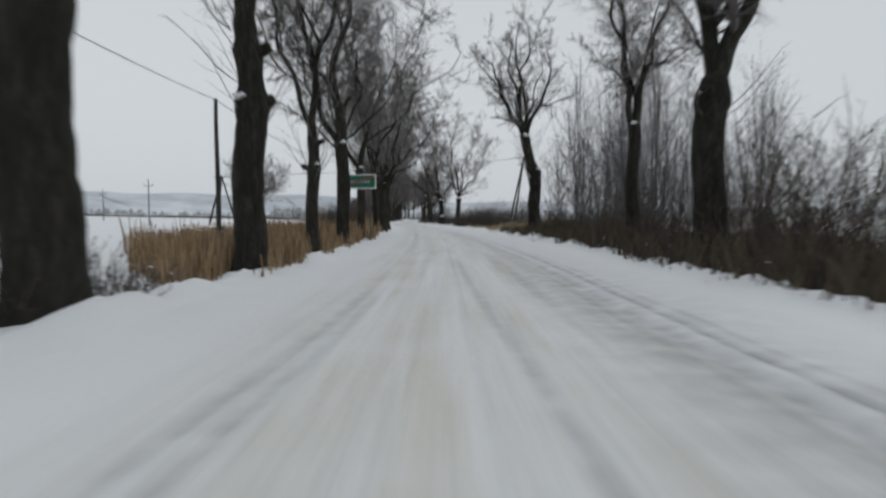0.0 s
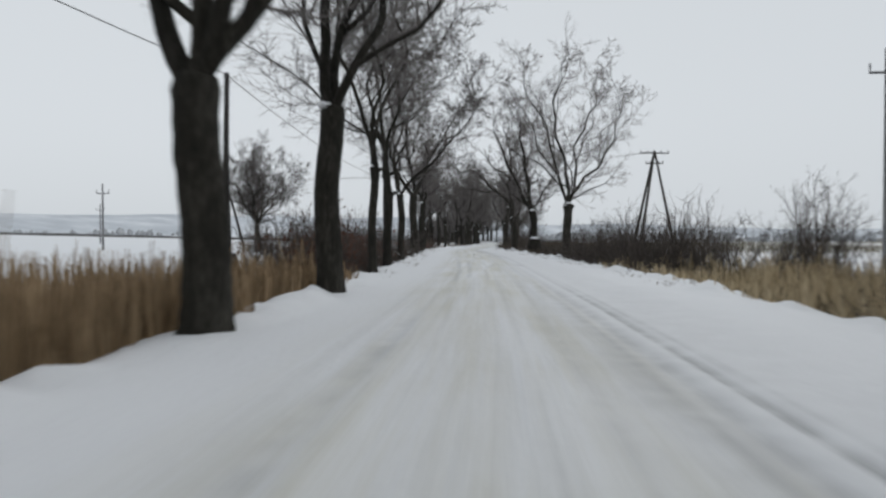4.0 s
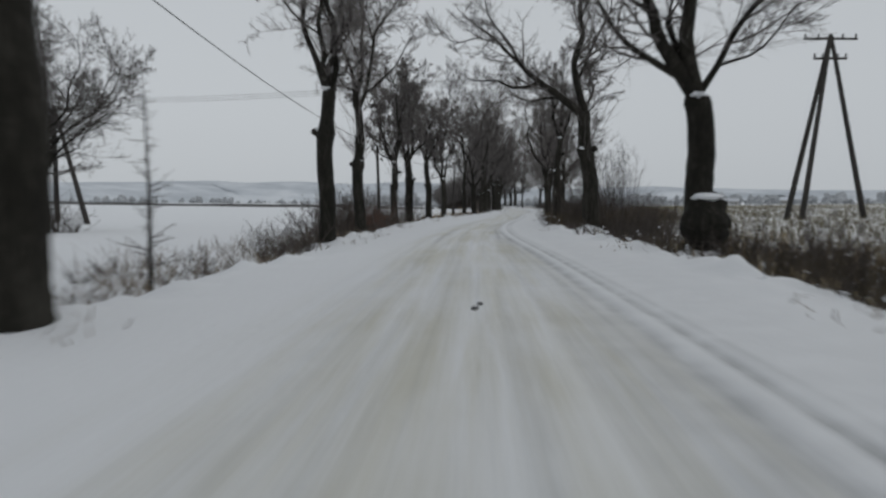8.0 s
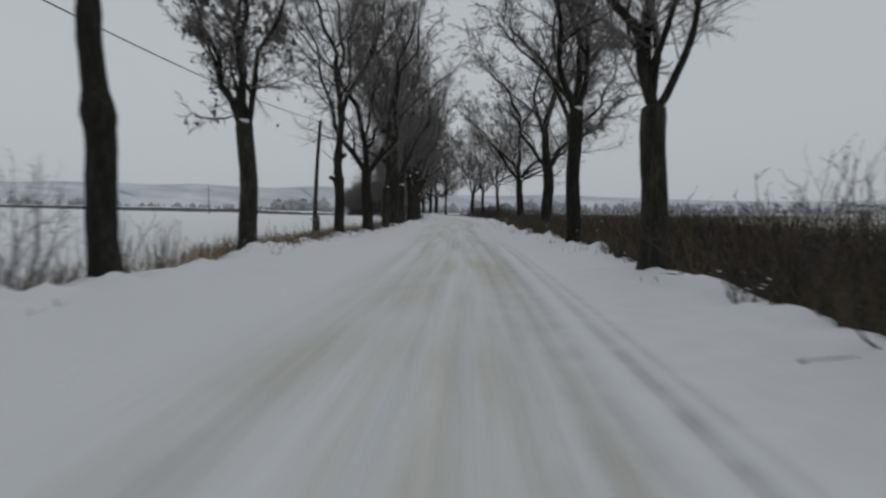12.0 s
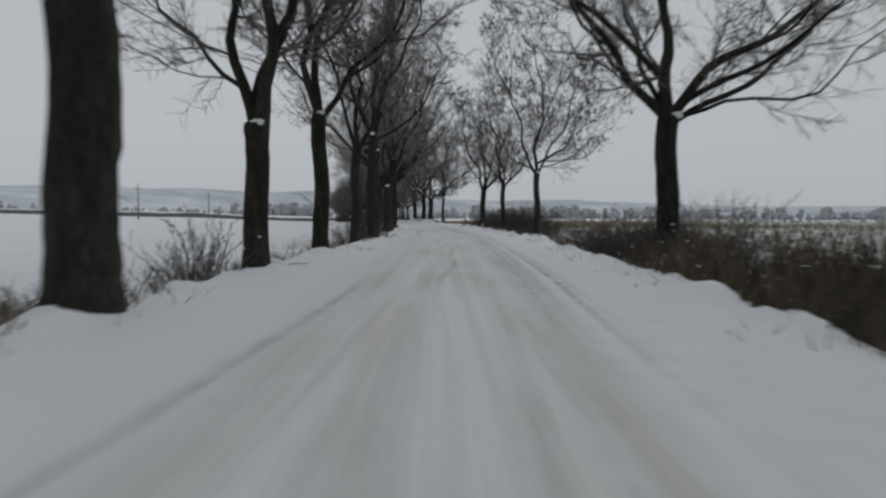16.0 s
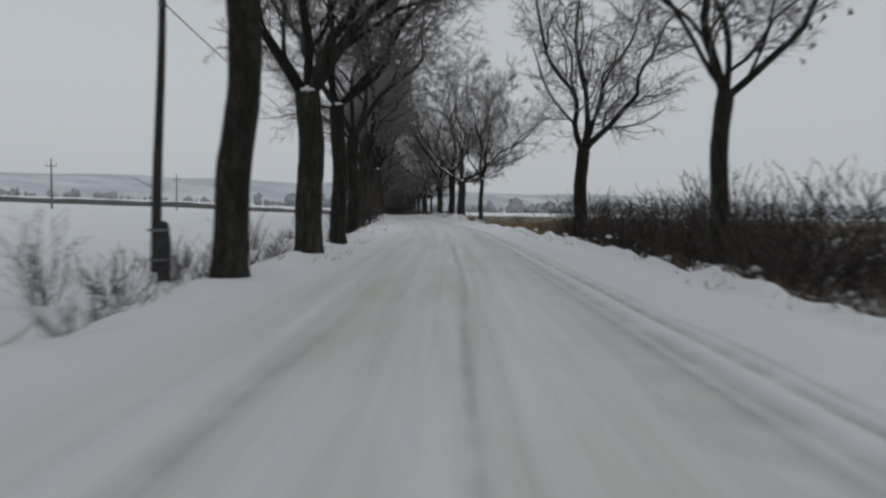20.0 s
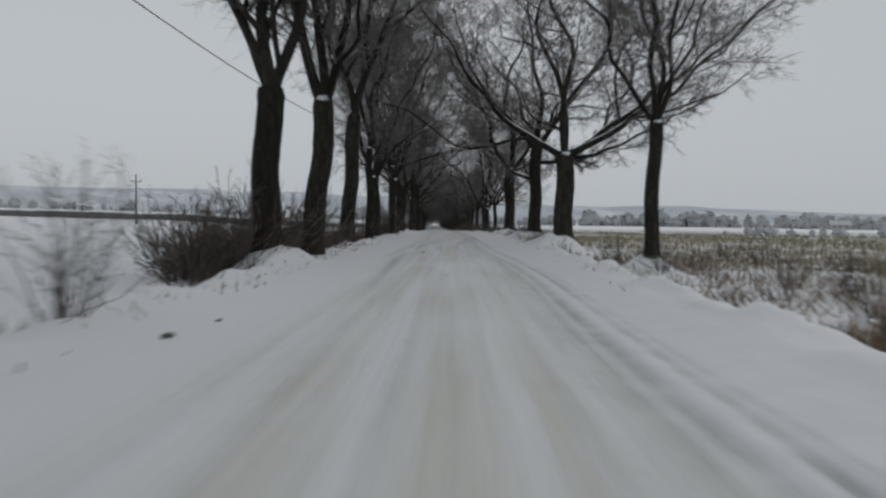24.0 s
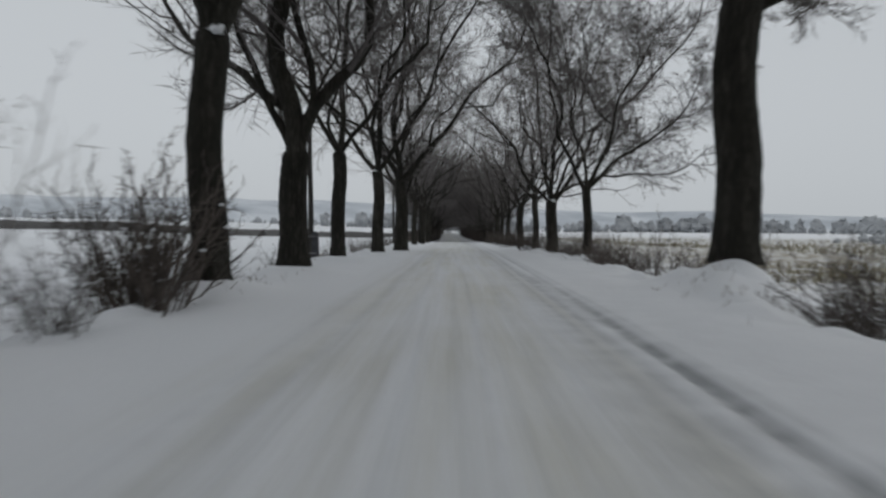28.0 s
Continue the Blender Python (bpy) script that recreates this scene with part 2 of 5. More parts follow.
track((-4, 3, 7, 12), (-1.7, -1.62, -1.38, -1.2), 0.10, 0.03, 0.5)
track((-4, 3, 6, 12), (-1.4, -1.36, -1.14, -1.0), 0.09, 0.025, 0.45)
track((0, 3.3, 12, 20), (0.75, 0.71, 0.45, 0.35), 0.08, 0.012, 0.5)
track((8, 14, 17, 24), (1.45, 1.44, 1.38, 1.3), 0.12, 0.02, 0.4)
track((8, 14, 20, 27), (1.84, 1.86, 1.97, 1.9), 0.10, -0.04, 0.0)
track((22, 26, 35, 50, 58), (-1.25, -1.24, -1.15, -1.18, -1.2), 0.13, 0.025, 0.35)
track((22, 25.6, 30.4, 36), (0.3, 0.37, 1.03, 1.2), 0.13, -0.03, 0.0)
track((64, 71.5, 81.4, 90), (-1.0, -1.05, -1.23, -1.4), 0.10, 0.025, 0.4)
track((64, 71, 75, 82), (0.1, 0.04, -0.1, -0.15), 0.07, -0.025, 0.0)
track((66, 71.5, 78, 84), (-0.62, -0.66, -0.72, -0.7), 0.08, 0.02, 0.35)
track((80, 83.2, 86.2, 92), (-1.42, -1.44, -1.36, -1.3), 0.09, -0.03, 0.0)
track((73.6, 75.6, 77.6, 79.6), (0.0, 0.12, 0.42, 0.52), 0.09, 0.02, 0.55)
track((76, 77.2, 79, 81), (1.85, 1.8, 1.55, 1.45), 0.12, 0.025, 0.5)
track((102, 106.9, 111, 118), (1.6, 1.58, 1.4, 1.05), 0.12, -0.045, 0.0)
track((112, 117.6, 121, 127), (-1.45, -1.4, -1.3, -1.3), 0.11, 0.025, 0.4)
track((112, 118.4, 121, 126), (0.75, 0.77, 0.8, 0.7), 0.08, 0.02, 0.55)
track((112, 117.5, 120.6, 126), (1.1, 1.08, 0.96, 0.8), 0.08, 0.02, 0.5)
track((124, 128.7, 137, 146), (-0.1, -0.09, -0.47, -0.5), 0.17, -0.035, 0.0)
track((124, 129, 133, 142), (-2.1, -2.05, -1.67, -1.4), 0.12, 0.025, 0.4)
track((156, 160, 163.3, 167), (-0.36, -0.34, -0.33, -0.28), 0.045, 0.018, 0.75)
track((156, 160, 163.3, 168), (-0.24, -0.22, -0.21, -0.2), 0.035, 0.015, 0.6)
track((157, 161.2, 167, 173), (0.36, 0.36, 0.35, 0.3), 0.09, -0.045, 0.0)
track((156, 160.2, 169.4, 176), (1.16, 1.18, 1.35, 1.4), 0.10, -0.045, 0.0)
track((168, 171.4, 175.7, 181), (0.82, 0.82, 0.8, 0.75), 0.09, 0.02, 0.45)
track((178, 182.8, 187.9, 194), (-2.05, -2.0, -1.73, -1.5), 0.10, 0.03, 0.55)
track((179, 182.9, 185.3, 191), (-1.0, -0.96, -0.82, -0.7), 0.10, -0.045, 0.0)
track((179, 182.8, 186.9, 192), (0.58, 0.61, 0.8, 0.9), 0.10, -0.05, 0.0)
track((192, 194.6, 196.3, 200), (-0.1, 0.05, 0.25, 0.4), 0.06, 0.018, 0.6)
track((203, 206.3, 208.2, 211), (0.4, 0.34, 0.25, 0.2), 0.06, 0.018, 0.6)
track((217, 219.5, 222, 225), (1.0, 1.01, 1.01, 0.95), 0.09, 0.025, 0.65)
track((224, 229, 231.8, 234), (-1.3, -1.21, -1.12, -1.0), 0.11, 0.035, 0.55)
track((224, 228.5, 239, 250), (0.25, 0.26, 0.39, 0.35), 0.06, 0.018, 0.6)
track((260, 265, 270.3, 277), (-0.45, -0.48, -0.62, -0.7), 0.08, 0.022, 0.5)
track((258, 265.4, 272, 278), (2.36, 2.31, 2.08, 1.95), 0.10, 0.04, 0.55)
track((284, 288, 295, 301), (-1.5, -1.6, -1.8, -1.7), 0.14, 0.03, 0.5)
track((296, 299.8, 305, 310), (-2.25, -2.19, -1.85, -1.7), 0.14, 0.03, 0.45)
track((296, 299.6, 302.5, 306), (-0.28, -0.28, -0.24, -0.2), 0.06, -0.025, 0.0)
track((303, 308, 311.4, 313, 317.2, 321), (-1.5, -1.25, -0.95, -0.74, -0.12, 0.4), 0.11, 0.03, 0.6)
track((303, 308, 311.6, 313, 318, 322), (0.3, 0.45, 0.6, 0.72, 1.3, 1.85), 0.10, 0.03, 0.6)
track((317, 321.8, 324.8, 330.6, 338), (1.9, 1.96, 2.05, 2.0, 1.9), 0.13, 0.035, 0.55)


def ground_z(x, y):
    x, y = np.asarray(x, float), np.asarray(y, float)
    u = x - road_x(y)
    a = np.abs(u)
    z = 0.02 * np.cos(np.clip(u, -3, 3)) - 0.02
    # pressed wheel tracks
    for c, w, d in ((1.85, 0.10, 0.017), (2.22, 0.07, 0.02), (-1.35, 0.14, 0.025), (-0.5, 0.12, 0.01), (0.75, 0.12, 0.01)):
        z = z - d * np.exp(-((u - c - sway(y, c)) / w) ** 2) * worn(y, c)
    z = z + 0.02 * np.exp(-((u - 2.03 - sway(y, 1.85)) / 0.10) ** 2) * worn(y, 1.7) + 0.015 * np.exp(-((u - 2.5 - sway(y, 1.85)) / 0.2) ** 2) * worn(y, 2.6)
    shoulder = np.clip((a - 2.3) / 1.2, 0, 1)
    z = z + shoulder * (0.05 + 0.13 * bumps(x, y, 1.0, 2.0, 4))
    edge = a - np.where(u > 0, verge(y, 1), verge(y, -1)) + 0.5 * bumps(x * 0, y, 6.0, 3.0, 3)
    lip = np.exp(-(edge / 0.5) ** 2) * np.clip(0.05 + 0.5 * bumps(x, y, 5.0, 1.3, 4) + 0.42 * bumps(x, y, 7.0, 0.55, 2), -0.03, 1)
    drop = np.clip(edge / 1.8, 0, 1)
    drop = drop * drop * (3 - 2 * drop)
    z = z + lip - drop * 0.5 + drop * 0.3 * bumps(x, y, 2.0, 2.4, 4)
    back = np.clip((a - 9) / 12, 0, 1)
    z = z + back * 0.2
    far = np.clip((-u - 20) / 300, 0, 1) ** 1.2 * np.clip((y + 20) / 200, 0.1, 1)
    z = z + far * 7.0
    dip = np.clip((y - 335) / 140, 0, 1)
    z = z - 1.4 * dip * dip * (3 - 2 * dip) * np.clip((u + 60) / 40, 0, 1)
    for fx, fy in FEET:
        w = np.exp(-((x - fx) ** 2 + (y - fy) ** 2) / 0.9)
        z = z + w * np.maximum(np.interp(fy, FOOT_Y, FOOT_Z) - z, 0)
    for mx, my, r, h in MOUNDS:
        z = z + h * np.exp(-((x - mx) ** 2 + (y - my) ** 2) / (r * r)) * (1 + 1.0 * bumps(x, y, 14.0, 0.8, 3))
    return z


# ---- trees ----
def polyline(p0, d0, length, n, rng, up=0.3, wander=0.12):
    """Many curved polylines from points p0 (m,3) in directions d0 (m,3), of lengths (m,)."""
    m = len(p0)
    pts = np.zeros((m, n, 3))
    pts[:, 0] = p0
    d = d0 / (np.linalg.norm(d0, axis=1, keepdims=True) + 1e-9)
    step = (length / (n - 1))[:, None]
    for i in range(1, n):
        pts[:, i] = pts[:, i - 1] + d * step
        d = d + np.array([0, 0, up / (n - 1)]) + rng.normal(0, wander, (m, 3))
        d /= np.linalg.norm(d, axis=1, keepdims=True)
    return pts


def sprouts(parent, prad, plen, count, rng, lo, hi, angle, lenf, n, up, wander, rfac, rmin, fall=0.75):
    """Side shoots from many parents: (m,n,3) -> new polylines with radii and lengths."""
    m, pn, _ = parent.shape
    s = np.linspace(lo, hi, count)[None, :] + rng.uniform(-0.5, 0.5, (m, count)) * (hi - lo) / count
    s = np.clip(s, 0.02, 0.98).ravel()
    who = np.repeat(np.arange(m), count)
    f = s * (pn - 1)
    i = np.minimum(f.astype(int), pn - 2)
    w = (f - i)[:, None]
    p0 = parent[who, i] * (1 - w) + parent[who, i + 1] * w
    tan = parent[who, i + 1] - parent[who, i]
    tan /= np.linalg.norm(tan, axis=1, keepdims=True) + 1e-9
    side = rng.normal(0, 1, tan.shape)
    side[:, 2] *= 0.6
    side -= tan * (side * tan).sum(1, keepdims=True)
    side /= np.linalg.norm(side, axis=1, keepdims=True) + 1e-9
    a = np.radians(angle) * rng.uniform(0.65, 1.3, len(s))[:, None]
    d0 = tan * np.cos(a) + side * np.sin(a)
    length = plen[who] * lenf * (0.78 + 0.5 * fall - fall * s) * rng.uniform(0.6, 1.25, len(s))
    pts = polyline(p0, d0, length, n, rng, up, wander)
    r0 = np.maximum((prad[who, i] * (1 - w[:, 0]) + prad[who, i + 1] * w[:, 0]) * rfac * rng.uniform(0.75, 1.1, len(s)), rmin)
    rad = r0[:, None] * np.linspace(1, 0.3, n)[None, :]
    return pts, rad, length


def tree(x, y, d, fork, h=15.0, limbs=4, spread=40, lean=0.0, seed=1, knobs=(), shoots=0, keys=0, boughs=(), arms=(), burl=False, snowy=False, dense=1.0, fine=12, wide=False, kink=None, snow=1, group="avenue trees", label="bare roadside tree with dark bark and snow in its fork"):
    """d: trunk's width, fork: height of the first fork, lean: sideways shift of the fork, boughs: (height, azimuth, tilt, length) of low side limbs."""
    rng = np.random.default_rng(seed * 77 + 5)
    if group == "avenue trees":
        FEET.append((x, y))
    z = float(ground_z(x, y)) - 0.08
    t = thing("tree", x, y, z, label, "tree", group)
    fork = max(fork, 2.0)
    n = 26
    hs = np.linspace(0, 1, n) ** 1.2 * fork
    ax = lean * (hs / fork) ** 1.3 + 0.07 * np.sin(hs * 1.5 + seed) * np.clip(hs / 2.5, 0, 1)
    ay = 0.06 * np.sin(hs * 0.9 + seed * 2)
    if kink:
        ax = ax + kink[1] * np.clip((hs - kink[0]) / (fork - kink[0]), 0, 1)
    r = d / 2 * (1.0 - 0.11 * hs / fork) * (1 + 0.22 * np.exp(-hs / 0.2))
    r[-2:] *= np.array([1.05, 0.95])
    for k in knobs:
        r = r * (1 + 0.26 * np.exp(-((hs - k) / 0.2) ** 2)) * (1 - 0.15 / (1 + np.exp(-(hs - k - 0.2) / 0.12)))
    ns = 14
    ang = np.arange(ns) * 2 * np.pi / ns
    lump = 1 + 0.05 * np.sin(ang * 3 + seed)[None, :] + rng.normal(0, 0.022, (n, ns)) + 0.10 * np.exp(-hs / 0.3)[:, None] * np.sin(ang * 5 + seed)[None, :]
    V = np.stack([ax[:, None] + r[:, None] * lump * np.cos(ang), ay[:, None] + r[:, None] * lump * np.sin(ang), np.repeat(hs[:, None], ns, 1)], -1)
    V = np.concatenate([V, np.array([[ax[-1], ay[-1], fork + r[-1] * 0.6]])[None].repeat(ns, 1)])
    idx = np.arange((n + 1) * ns).reshape(n + 1, ns)
    nx = np.roll(idx, -1, axis=1)
    q = np.stack([idx[:-1], nx[:-1], nx[1:], idx[1:]], -1).reshape(-1, 4)
    part("trunk", (V.reshape(-1, 3), q), BARK, t)
    # stubs of sawn-off limbs at the knobs
    for k in knobs:
        sa = rng.choice([0.0, math.pi]) + rng.normal(0, 0.5)
        kx, ky, kr = np.interp(k, hs, ax), np.interp(k, hs, ay), d * 0.2
        out = np.array([math.cos(sa), math.sin(sa), 0.45])
        p = np.array([[kx, ky, k - 0.1]]) + np.array([0.0, 0.5, 0.85, 1.0, 1.02])[:, None] * out * (d * 0.5 + rng.uniform(0.08, 0.22))
        part("stub", tubes(p[None], np.array([[kr * 1.15, kr * 1.05, kr, kr * 0.8, kr * 0.1]]), 9), BARK, t, "stub of a sawn-off limb")
    top = np.array([ax[-1], ay[-1], fork - 0.05])
    # main limbs
    a0 = rng.uniform(0, 6.28)
    az = a0 + np.arange(limbs) * 2 * np.pi / limbs + rng.normal(0, 0.3, limbs)
    tilt = np.radians(spread) * rng.uniform(0.55, 1.25, limbs)
    if limbs > 2:
        tilt[0] *= 0.25
    L = (h - fork) * rng.uniform(0.9, 1.12, limbs)
    p0 = np.repeat(top[None], limbs, 0)
    if arms:
        limbs = len(arms)
        az = np.radians([q[0] for q in arms]) + rng.normal(0, 0.15, limbs)
        tilt = np.radians([q[1] for q in arms]) * rng.uniform(0.92, 1.08, limbs) * (1.0 if wide else 0.75)
        L = (h - fork) * rng.uniform(0.86, 1.05, limbs) * np.clip(1.1 - (0.25 if wide else 0.45) * tilt, 0.62, 1.1)
        L = L * np.array([q[3] if len(q) > 3 else 1.0 for q in arms])
        p0 = np.repeat(top[None], limbs, 0) - np.array([0, 0, 1.0]) * rng.uniform(0, 0.25, (limbs, 1))
    for b in boughs:
        bh, ba, bt, bl = b
        p0 = np.concatenate([p0, [[np.interp(bh, hs, ax), np.interp(bh, hs, ay), bh]]])
        az, tilt, L = np.append(az, radians(ba)), np.append(tilt, radians(bt)), np.append(L, bl)
    m = len(az)
    D = np.stack([np.sin(tilt) * np.cos(az), np.sin(tilt) * np.sin(az), np.cos(tilt)], 1)
    n1 = 20
    main = polyline(p0, D, L, n1, rng, 0.55, 0.055)
    run = np.linspace(0, 1, n1)[None, :, None]
    for amp, waves in ((0.028, 8), (0.011, 22)):
        main += amp * L[:, None, None] * np.sin(run * waves * rng.uniform(0.7, 1.4, (m, 1, 1)) + rng.uniform(0, 6, (m, 1, 3))) * np.clip(run * 4, 0, 1) * np.array([1, 1, 0.5])
    r0 = d / 2 * np.clip(1.0 / np.sqrt(limbs), 0.42, 0.8) * rng.uniform(0.65, 1.0, m)
    r0[limbs:] *= 0.75
    for i, q in enumerate(arms):
        if len(q) > 2:
            r0[i] = d / 2 * q[2]
    mr = r0[:, None] * (np.linspace(1, 0.10, n1)[None, :] ** 1.15)
    for i in range(m):
        part("limb", tubes(main[i:i + 1], mr[i:i + 1], 8), BARK, t)
    far = fine < 5
    sub, sr, sl = sprouts(main, mr, L, 4, rng, 0.12, 0.78, 42, 0.54, 9, 0.65, 0.09, 0.62, 0.022, 0.55)
    bends = np.linspace(0, 1, 9)[None, :, None]
    sub += 0.035 * sl[:, None, None] * np.sin(bends * rng.uniform(6, 11, (len(sub), 1, 1)) + rng.uniform(0, 6, (len(sub), 1, 3))) * np.clip(bends * 3, 0, 1)
    for i in range(len(sub)):
        part("branch", tubes(sub[i:i + 1], sr[i:i + 1], 5), BARK, t)
    k1 = max(3, int(8 * dense * 4 / (m + 1) + 0.5))
    e1, re1, le1 = sprouts(main, mr, L, k1 + 5, rng, 0.18, 1.0, 50, 0.30, 5, 0.5, 0.13, 0.42, 0.016, 0.45)
    f1, rf1, lf1 = sprouts(sub, sr, sl, k1, rng, 0.10, 1.0, 50, 0.50, 5, 0.5, 0.13, 0.5, 0.015, 0.45)
    b1, rb1, l1 = np.concatenate([e1, f1]), np.concatenate([re1, rf1]), np.concatenate([le1, lf1])
    b2, rb2, l2 = sprouts(b1, rb1, l1, 5 if far else 8, rng, 0.06, 1.0, 52, 0.60, 3, 0.45, 0.15, 0.55, 0.0105, 0.5)
    b3, rb3, l3 = sprouts(b2, rb2, l2, fine, rng, 0.04, 1.0, 46, 0.66, 2, 0.3, 0.1, 0.8, 0.0098, 0.4)
    geo = [tubes(b1, rb1, 4), tubes(b2, rb2, 3), slivers(b3, rb3, rng)]
    if shoots:
        sh = rng.uniform(0.55, 0.98, shoots) * fork
        sa = rng.uniform(0, 6.28, shoots)
        sp = np.stack([np.interp(sh, hs, ax) + d / 2 * np.cos(sa) * 0.9, np.interp(sh, hs, ay) + d / 2 * np.sin(sa) * 0.9, sh], 1)
        sd = np.stack([np.cos(sa), np.sin(sa), rng.uniform(0.5, 1.6, shoots)], 1)
        sl = rng.uniform(0.8, 2.4, shoots)
        s1 = polyline(sp, sd, sl, 5, rng, 0.6, 0.08)
        sr = np.full((shoots, 1), 0.014) * np.linspace(1, 0.4, 5)
        s2, r2, _ = sprouts(s1, sr, sl, 4, rng, 0.2, 0.95, 35, 0.5, 3, 0.3, 0.1, 0.7, 0.006)
        geo += [tubes(s1, sr, 4), tubes(s2, r2, 3)]
    part("crown", joined(geo), TWIG, t, "bare twigs and branches", "stuff")
    if keys:
        tips = b3[:, -1]
        tips = tips[rng.random(len(tips)) < keys]
        c = len(tips)
        o = rng.normal(0, 0.05, (c, 4, 3)) + tips[:, None, :]
        o[:, :, 2] -= np.array([0, 0.05, 0.18, 0.13])
        part("dry_seed_tangle", (o.reshape(-1, 3), np.arange(c * 4).reshape(c, 4)), TWIG, t, "dry hanging seed clusters", "stuff")
    if snow:
        caps = []
        if rng.random() < 0.45:
            caps.append(blob((top[0] + rng.normal(0, 0.12) * d, top[1] - d * 0.34, fork + d * 0.02), (d * 0.20, d * 0.12, d * 0.10), rng, 14, 8, 0.7))
        for k in list(knobs)[:1]:
            s = rng.choice([-1, 1])
            caps.append(blob((np.interp(k, hs, ax) + s * d * 0.30, -d * 0.34, k + 0.14), (d * 0.15, d * 0.10, d * 0.08), rng, 14, 8, 0.8))
        for g in caps:
            part("snow_patch", g, SNOW, t, "small cap of snow")
    if snowy:
        for i in range(m):
            p = main[i:i + 1, 1:8] + np.array([0, 0, 1.0]) * mr[i:i + 1, 1:8, None] * 0.75
            part("limb_snow", tubes(p, mr[i:i + 1, 1:8] * 0.55 * np.array([0.3, 1, 0.9, 1, 0.8, 0.9, 0.2]), 6), SNOW, t, "line of snow along the limb")
    if burl:
        part("burl", blob((0.05, -0.25, 0.75), (0.62, 0.6, 0.72), rng, 16, 12, 0.16), BARK, t, "swollen lumpy burl at the foot")
        part("snow_patch", blob((0.05, -0.3, 1.38), (0.42, 0.4, 0.13), rng, 12, 6, 0.12), SNOW, t, "snow cap on the burl")
    return t



# ---- the avenue ----
tree(-4.25, 8.31, 0.94, 5.2, seed=1)
tree(-3.50, 16.13, 0.75, 5.9, seed=2, knobs=(3.85, 5.0), shoots=16, arms=((190, 16), (10, 14), (90, 8)))
tree(-2.98, 23.31, 0.44, 4.5, seed=3, knobs=(2.9, 3.75), shoots=18, arms=((185, 34), (15, 22), (80, 6)))
tree(-2.60, 31.04, 0.60, 4.6, seed=4, arms=((182, 42, 0.5), (10, 3, 0.88), (40, 30, 0.3)))
tree(-2.30, 39.59, 0.46, 4.1, seed=5, arms=((180, 42), (0, 12), (80, 25)))
tree(-1.77, 46.55, 0.31, 4.6, seed=6, knobs=(3.45,), shoots=10, arms=((170, 18), (20, 14)))
tree(-1.40, 53.92, 0.64, 3.3, seed=7, arms=((180, 36), (150, 6), (0, 28), (10, 48)))
tree(-1.29, 60.48, 0.59, 4.2, seed=8, arms=((190, 14), (0, 30), (60, 20)))
tree(-1.61, 68.11, 0.29, 4.4, seed=9, knobs=(3.6,), arms=((180, 20), (10, 25), (90, 10)))
tree(-2.24, 75.69, 0.42, 5.2, seed=10, knobs=(3.3, 4.2), arms=((170, 16), (10, 20), (90, 8)))
tree(-2.59, 83.12, 0.41, 3.7, seed=11, arms=((175, 12), (5, 52), (90, 22)))
tree(-3.52, 98.12, 0.64, 4.8, seed=12, arms=((180, 40), (170, 8), (0, 34), (80, 26)))
tree(-4.45, 113.39, 0.56, 5.0, lean=0.15, seed=13, knobs=(3.6,), arms=((175, 22), (0, 14), (90, 30), (270, 28)), h=12.0)
tree(-4.83, 120.23, 0.49, 5.4, seed=14, knobs=(3.0, 3.9), shoots=34, arms=((180, 24), (0, 20), (90, 10)), h=12.0)
tree(-5.72, 134.36, 0.46, 4.0, seed=15, knobs=(2.5, 3.3), shoots=14, keys=0.10, arms=((190, 26), (0, 16), (90, 12)), h=10.4)
tree(-5.76, 141.18, 0.65, 4.4, seed=16, knobs=(3.1,), keys=0.10, lean=-0.05, arms=((185, 26), (0, 22), (90, 10), (180, 6)), h=10.4)
tree(-5.20, 148.62, 0.54, 4.8, seed=17, knobs=(2.9,), lean=-0.12, keys=0.10, arms=((180, 32), (0, 26), (90, 12)), h=10.4)
tree(-4.69, 156.29, 0.53, 3.7, seed=18, keys=0.10, arms=((180, 28), (0, 30), (90, 8)), h=10.4)
tree(-3.48, 167.34, 0.45, 5.2, seed=19, knobs=(2.4, 3.4), shoots=16, lean=0.1, arms=((180, 18), (10, 22)))
tree(-2.78, 174.23, 0.60, 3.4, seed=20, wide=True, arms=((182, 28, 0.5), (175, 12, 0.55), (0, 34, 0.5), (90, 12, 0.3)), h=16.5)
tree(-2.21, 181.25, 0.41, 5.6, seed=21, knobs=(2.6,), shoots=8, lean=0.3, arms=((0, 14), (180, 24), (90, 8)))
tree(-1.96, 188.36, 0.88, 5.7, seed=22, boughs=((4.6, 182, 62, 4.5),), shoots=10, arms=((180, 24), (0, 20), (90, 10), (270, 26)), h=16.5)
tree(-1.68, 195.92, 0.60, 3.4, seed=23, arms=((180, 14), (0, 12), (90, 28)))
tree(-1.02, 201.49, 0.51, 4.4, seed=24, wide=True, arms=((180, 14, 0.5), (2, 50, 0.42), (90, 6, 0.55)), h=16.5)
tree(-0.79, 209.46, 0.43, 4.0, lean=0.15, seed=25, arms=((180, 20), (0, 26), (90, 10)))
tree(-0.52, 216.35, 0.64, 5.6, seed=26, knobs=(4.6,), arms=((180, 34), (0, 28), (90, 8)), h=16.5)
tree(-0.43, 229.60, 0.69, 3.4, seed=27, boughs=((4.0, 182, 58, 7.0),), arms=((182, 10), (0, 30), (185, 52), (90, 20)), h=16.5)
tree(-0.59, 236.76, 0.57, 6.1, seed=28, lean=0.35, boughs=((4.9, 180, 60, 2.5),), arms=((180, 20), (0, 26), (90, 8)))
